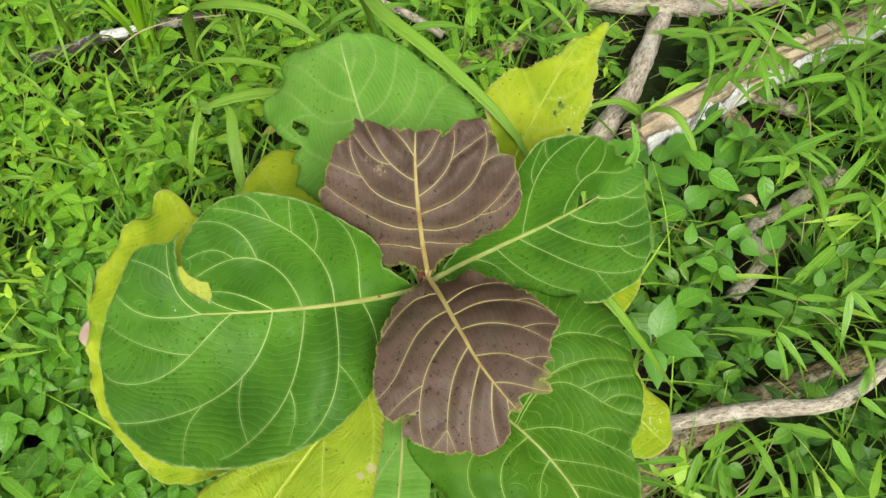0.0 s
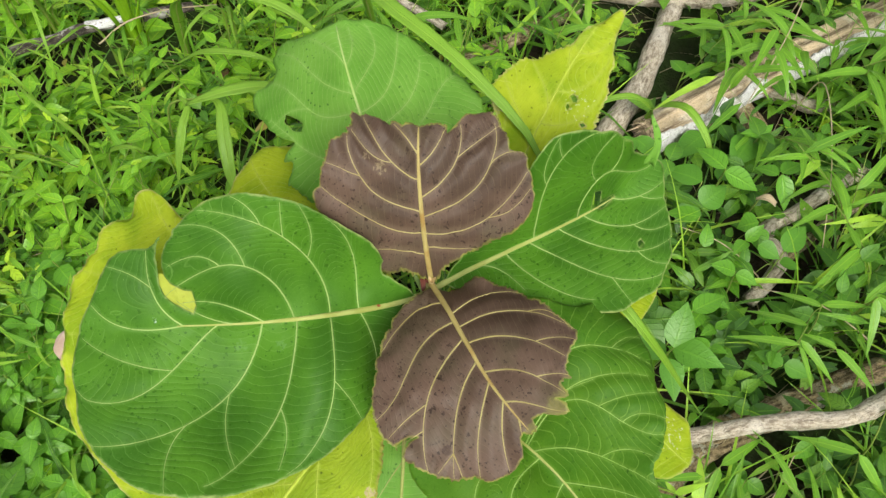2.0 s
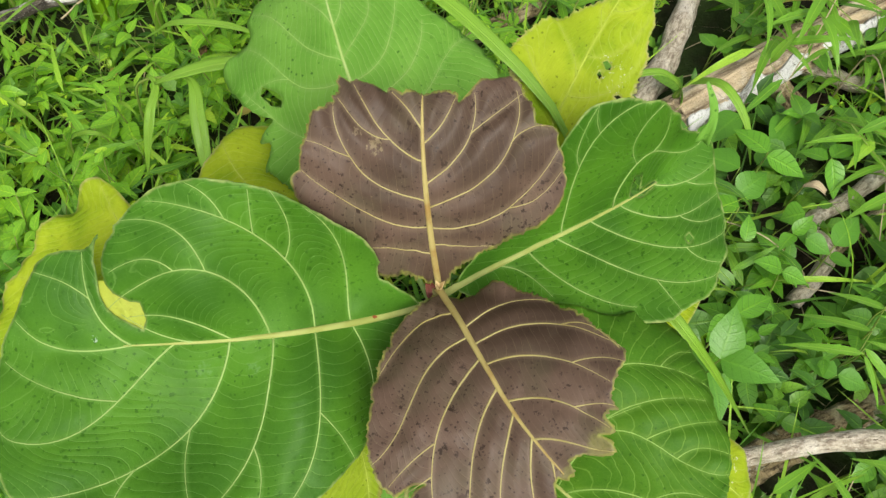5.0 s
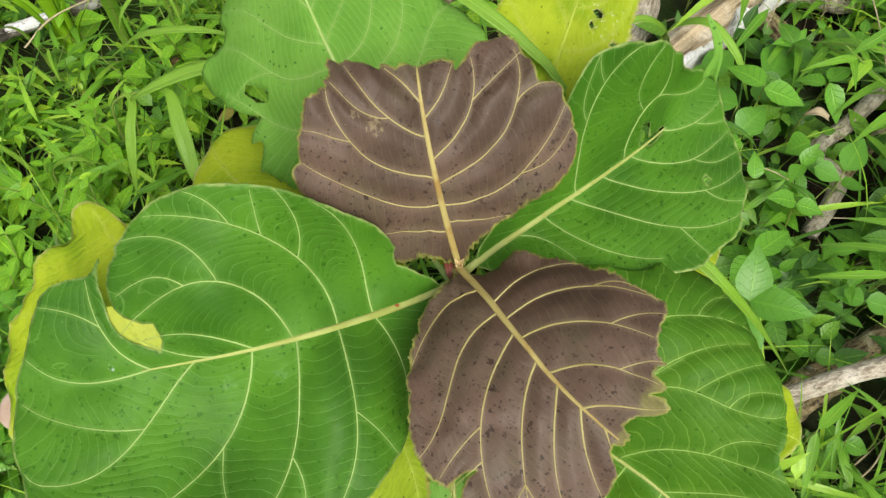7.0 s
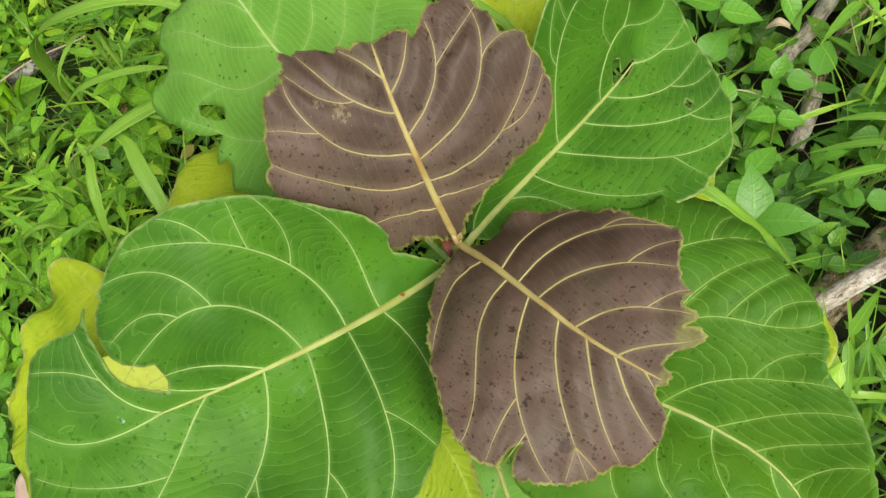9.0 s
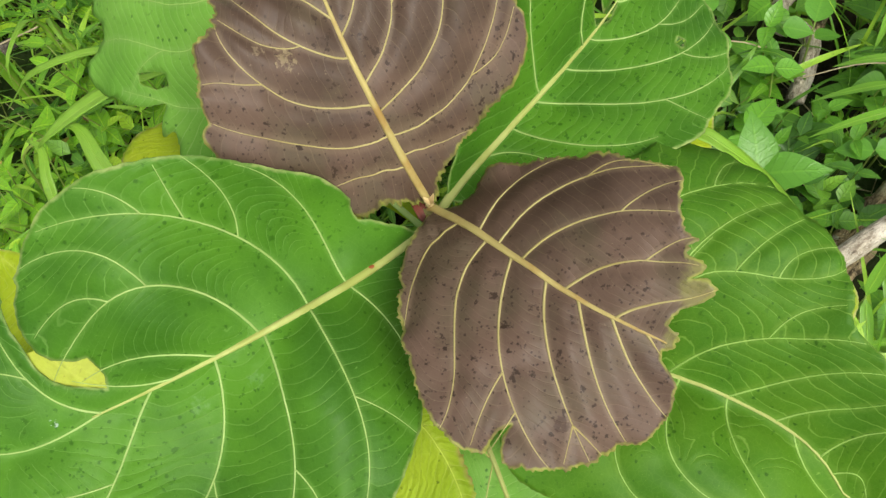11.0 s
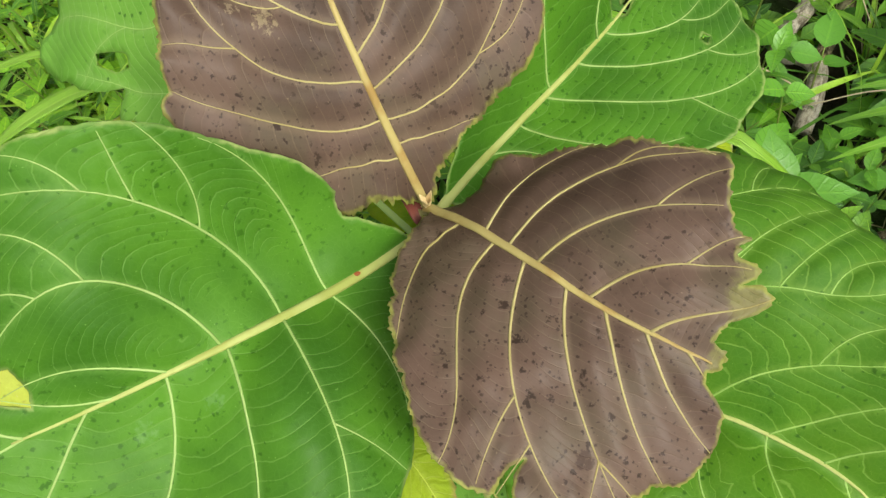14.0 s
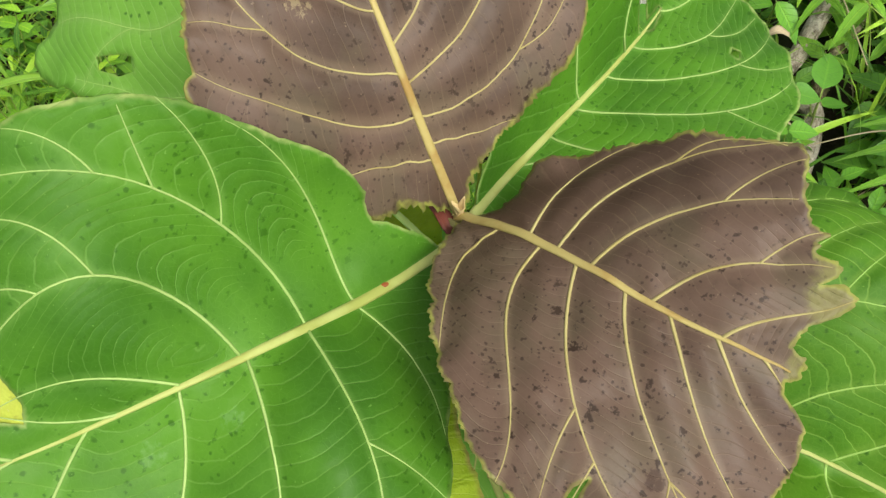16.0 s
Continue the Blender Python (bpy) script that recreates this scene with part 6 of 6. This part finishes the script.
v, f = tube(smooth_line([(0, 0, -0.01), (0.02, -0.02, 0.15), (0.06, -0.045, 0.25), (0.13, -0.06, 0.285)], 16), np.linspace(0.0028, 0.0016, 16), 6)
mesh_object("stem", v, f, STALK, tall_grass, "brown-green grass stem")

# upright tuft of yellow-green grass
tuft = tagged(root_of("grass_tuft", (-0.56, 1.13, 0)), "upright tuft of bright yellow-green grass", "grass")
for k in range(13):
    a, out = place.uniform(0, 6.28), place.uniform(0.02, 0.12)
    tall = place.uniform(0.22, 0.36)
    v, f = ribbon([(0.01 * math.cos(a), 0.01 * math.sin(a), 0), (out * 0.3 * math.cos(a), out * 0.3 * math.sin(a), tall * 0.55), (out * math.cos(a), out * math.sin(a), tall)], (0.009, 0.016, 0.002), 0.4, 14)
    thicken(mesh_object("blade", v, f, TUFT, tuft))

# dry stalks
for points in (
    [(0.72, 1.09, 0.0), (0.709, 1.047, 0.19), (0.687, 0.859, 0.21), (0.668, 0.724, 0.17)],
    [(0.70, 1.26, 0.05), (0.68, 1.206, 0.24), (0.628, 1.093, 0.25), (0.562, 0.98, 0.16)],
    [(0.62, 0.74, 0.0), (0.57, 0.70, 0.12), (0.50, 0.725, 0.17), (0.44, 0.755, 0.16)],
    [(0.80, 0.62, 0.0), (0.74, 0.60, 0.11), (0.64, 0.64, 0.15), (0.56, 0.665, 0.13)],
    [(0.52, 0.30, 0.0), (0.56, 0.33, 0.10), (0.60, 0.40, 0.12)],
):
    stalk = root_of("dry_stalk", points[0])
    v, f = tube(smooth_line([np.subtract(p, points[0]) for p in points], 20), np.linspace(0.0016, 0.0008, 20), 6)
    mesh_object("stalk", v, f, STRAW, stalk)
    tagged(stalk, "thin dry brown stalk leaning through the weeds", "stalk", "dry stalks")


# dead leaves caught in the weeds
for points, widths, material, label in (
    ([(0.563, 0.800, 0.186), (0.576, 0.795, 0.198), (0.593, 0.789, 0.188)], (0.004, 0.015, 0.010), STRAW, "pale dry rolled leaf caught in the weeds"),
    ([(0.572, 1.178, 0.150), (0.605, 1.168, 0.178), (0.645, 1.153, 0.196)], (0.003, 0.011, 0.002), YELLOW_BLADE, "yellowed grass blade lying over the split log"),
    ([(-0.394, 1.078, 0.088), (-0.384, 1.055, 0.108), (-0.376, 1.030, 0.096)], (0.008, 0.034, 0.006), DEAD_LEAF, "brown dead leaf lying among green weeds"),
    ([(0.70, 0.66, 0.07), (0.735, 0.672, 0.085), (0.765, 0.675, 0.070)], (0.006, 0.026, 0.004), DEAD_LEAF, "brown dead leaf lying among green weeds"),
):
    thing = root_of("dead_leaf", points[0])
    v, f = ribbon([np.subtract(p, points[0]) for p in points], widths, 0.45, 12)
    thicken(mesh_object("blade", v, f, material, thing))
    tagged(thing, label, "leaf", "dead leaves")


# ---- small parts of the sapling ----
def on_sapling(name, verts, faces, material, at, label):
    ob = mesh_object(name, verts, faces, material, sapling, label)
    ob.matrix_basis = HOME.inverted() @ pose(*at)
    return ob


for k, (yaw, tall) in enumerate(((20, 0.012), (140, 0.010), (215, 0.013), (300, 0.009))):
    a = radians(yaw)
    v, f = ribbon([(0, 0, -0.004), (0.003 * math.cos(a), 0.003 * math.sin(a), tall * 0.5), (0.0045 * math.cos(a), 0.0045 * math.sin(a), tall)], (0.004, 0.006, 0.001), 0.5, 8)
    thicken(on_sapling("bud_scale", v, f, HAIR, (0.047, 0.447, 0.554), "furry straw-coloured bud scale"))
v, f = ribbon([(-0.003, 0.012, 0.006), (0.0, 0.004, 0.007), (0.002, -0.006, 0.004), (0.005, -0.013, -0.004)], (0.005, 0.009, 0.009, 0.003), 0.35, 14)
bract = on_sapling("bract", v, f, BUD, (0.038, 0.452, 0.541), "dark red-brown withered bract")
thicken(bract, 0.0008)

# rolled-up flap at the far edge of the right-hand leaf
v, f = ribbon([(0.271, 0.618, 0.640), (0.277, 0.606, 0.628), (0.281, 0.597, 0.608), (0.279, 0.590, 0.590)], (0.002, 0.008, 0.009, 0.012), 0.9, 16)
into = (HOME @ right_leaf.matrix_basis).inverted()
flap = mesh_object("curled_flap", [into @ Vector(p) for p in v], f, LIGHT, right_leaf, "pale rolled-up edge")
for key, value in (("gap", 0.02), ("rim", 0.02), ("along", 0.0), ("steep", 3.0)):
    flap.data.attributes.new(key, "FLOAT", "POINT").data.foreach_set("value", np.full(len(v), value, np.float32))
thick = flap.modifiers.new("thickness", "SOLIDIFY")
thick.thickness = 0.0007

# pale dried lobe at the outer edge of the old yellow leaf
v, f = ribbon([(-0.353, 0.402, 0.474), (-0.361, 0.391, 0.476), (-0.362, 0.378, 0.476), (-0.355, 0.364, 0.474)], (0.006, 0.016, 0.018, 0.006), 0.1, 12)
into = (HOME @ yellow_left.matrix_basis).inverted()
lobe = mesh_object("dried_lobe", [into @ Vector(p) for p in v], f, rib_material("dried_pink", (0.50, 0.39, 0.31), (0.38, 0.27, 0.20)), yellow_left, "pinkish-white dried lobe")
thick = lobe.modifiers.new("thickness", "SOLIDIFY")
thick.thickness = 0.0006

# torn stub of an old yellow leaf under the crown
v, f = ribbon([(0.026, 0.600, 0.385), (0.031, 0.570, 0.400), (0.036, 0.540, 0.412), (0.040, 0.512, 0.420)], (0.020, 0.046, 0.050, 0.024), 0.12, 16)
stub = on_sapling("old_leaf_stub", [np.subtract(p, (0.036, 0.54, 0.41)) for p in v], f, YELLOW, (0.036, 0.54, 0.41), "torn yellow stub of an old leaf")
for key, value in (("gap", 0.02), ("rim", 0.02), ("along", 0.0), ("steep", 4.0)):
    stub.data.attributes.new(key, "FLOAT", "POINT").data.foreach_set("value", np.full(len(v), value, np.float32))
thick = stub.modifiers.new("thickness", "SOLIDIFY")
thick.thickness = 0.0007

# small red-brown blemish on the midrib of the notched leaf
turn = np.linspace(0, 2 * math.pi, 10, endpoint=False)
v = [(0, 0, 0.0010)] + [(r * 0.0028 * math.cos(a), r * 0.0017 * math.sin(a), 0.0010 * (1 - r * r)) for r in (0.6, 1.0) for a in turn]
f = [[0, 1 + i, 1 + (i + 1) % 10] for i in range(10)] + [[1 + i, 11 + i, 11 + (i + 1) % 10, 1 + (i + 1) % 10] for i in range(10)]
on_sapling("blemish", v, f, rib_material("blemish_red", (0.27, 0.075, 0.02), (0.18, 0.05, 0.015)), (-0.0077, 0.418, 0.553), "small red-brown blemish")
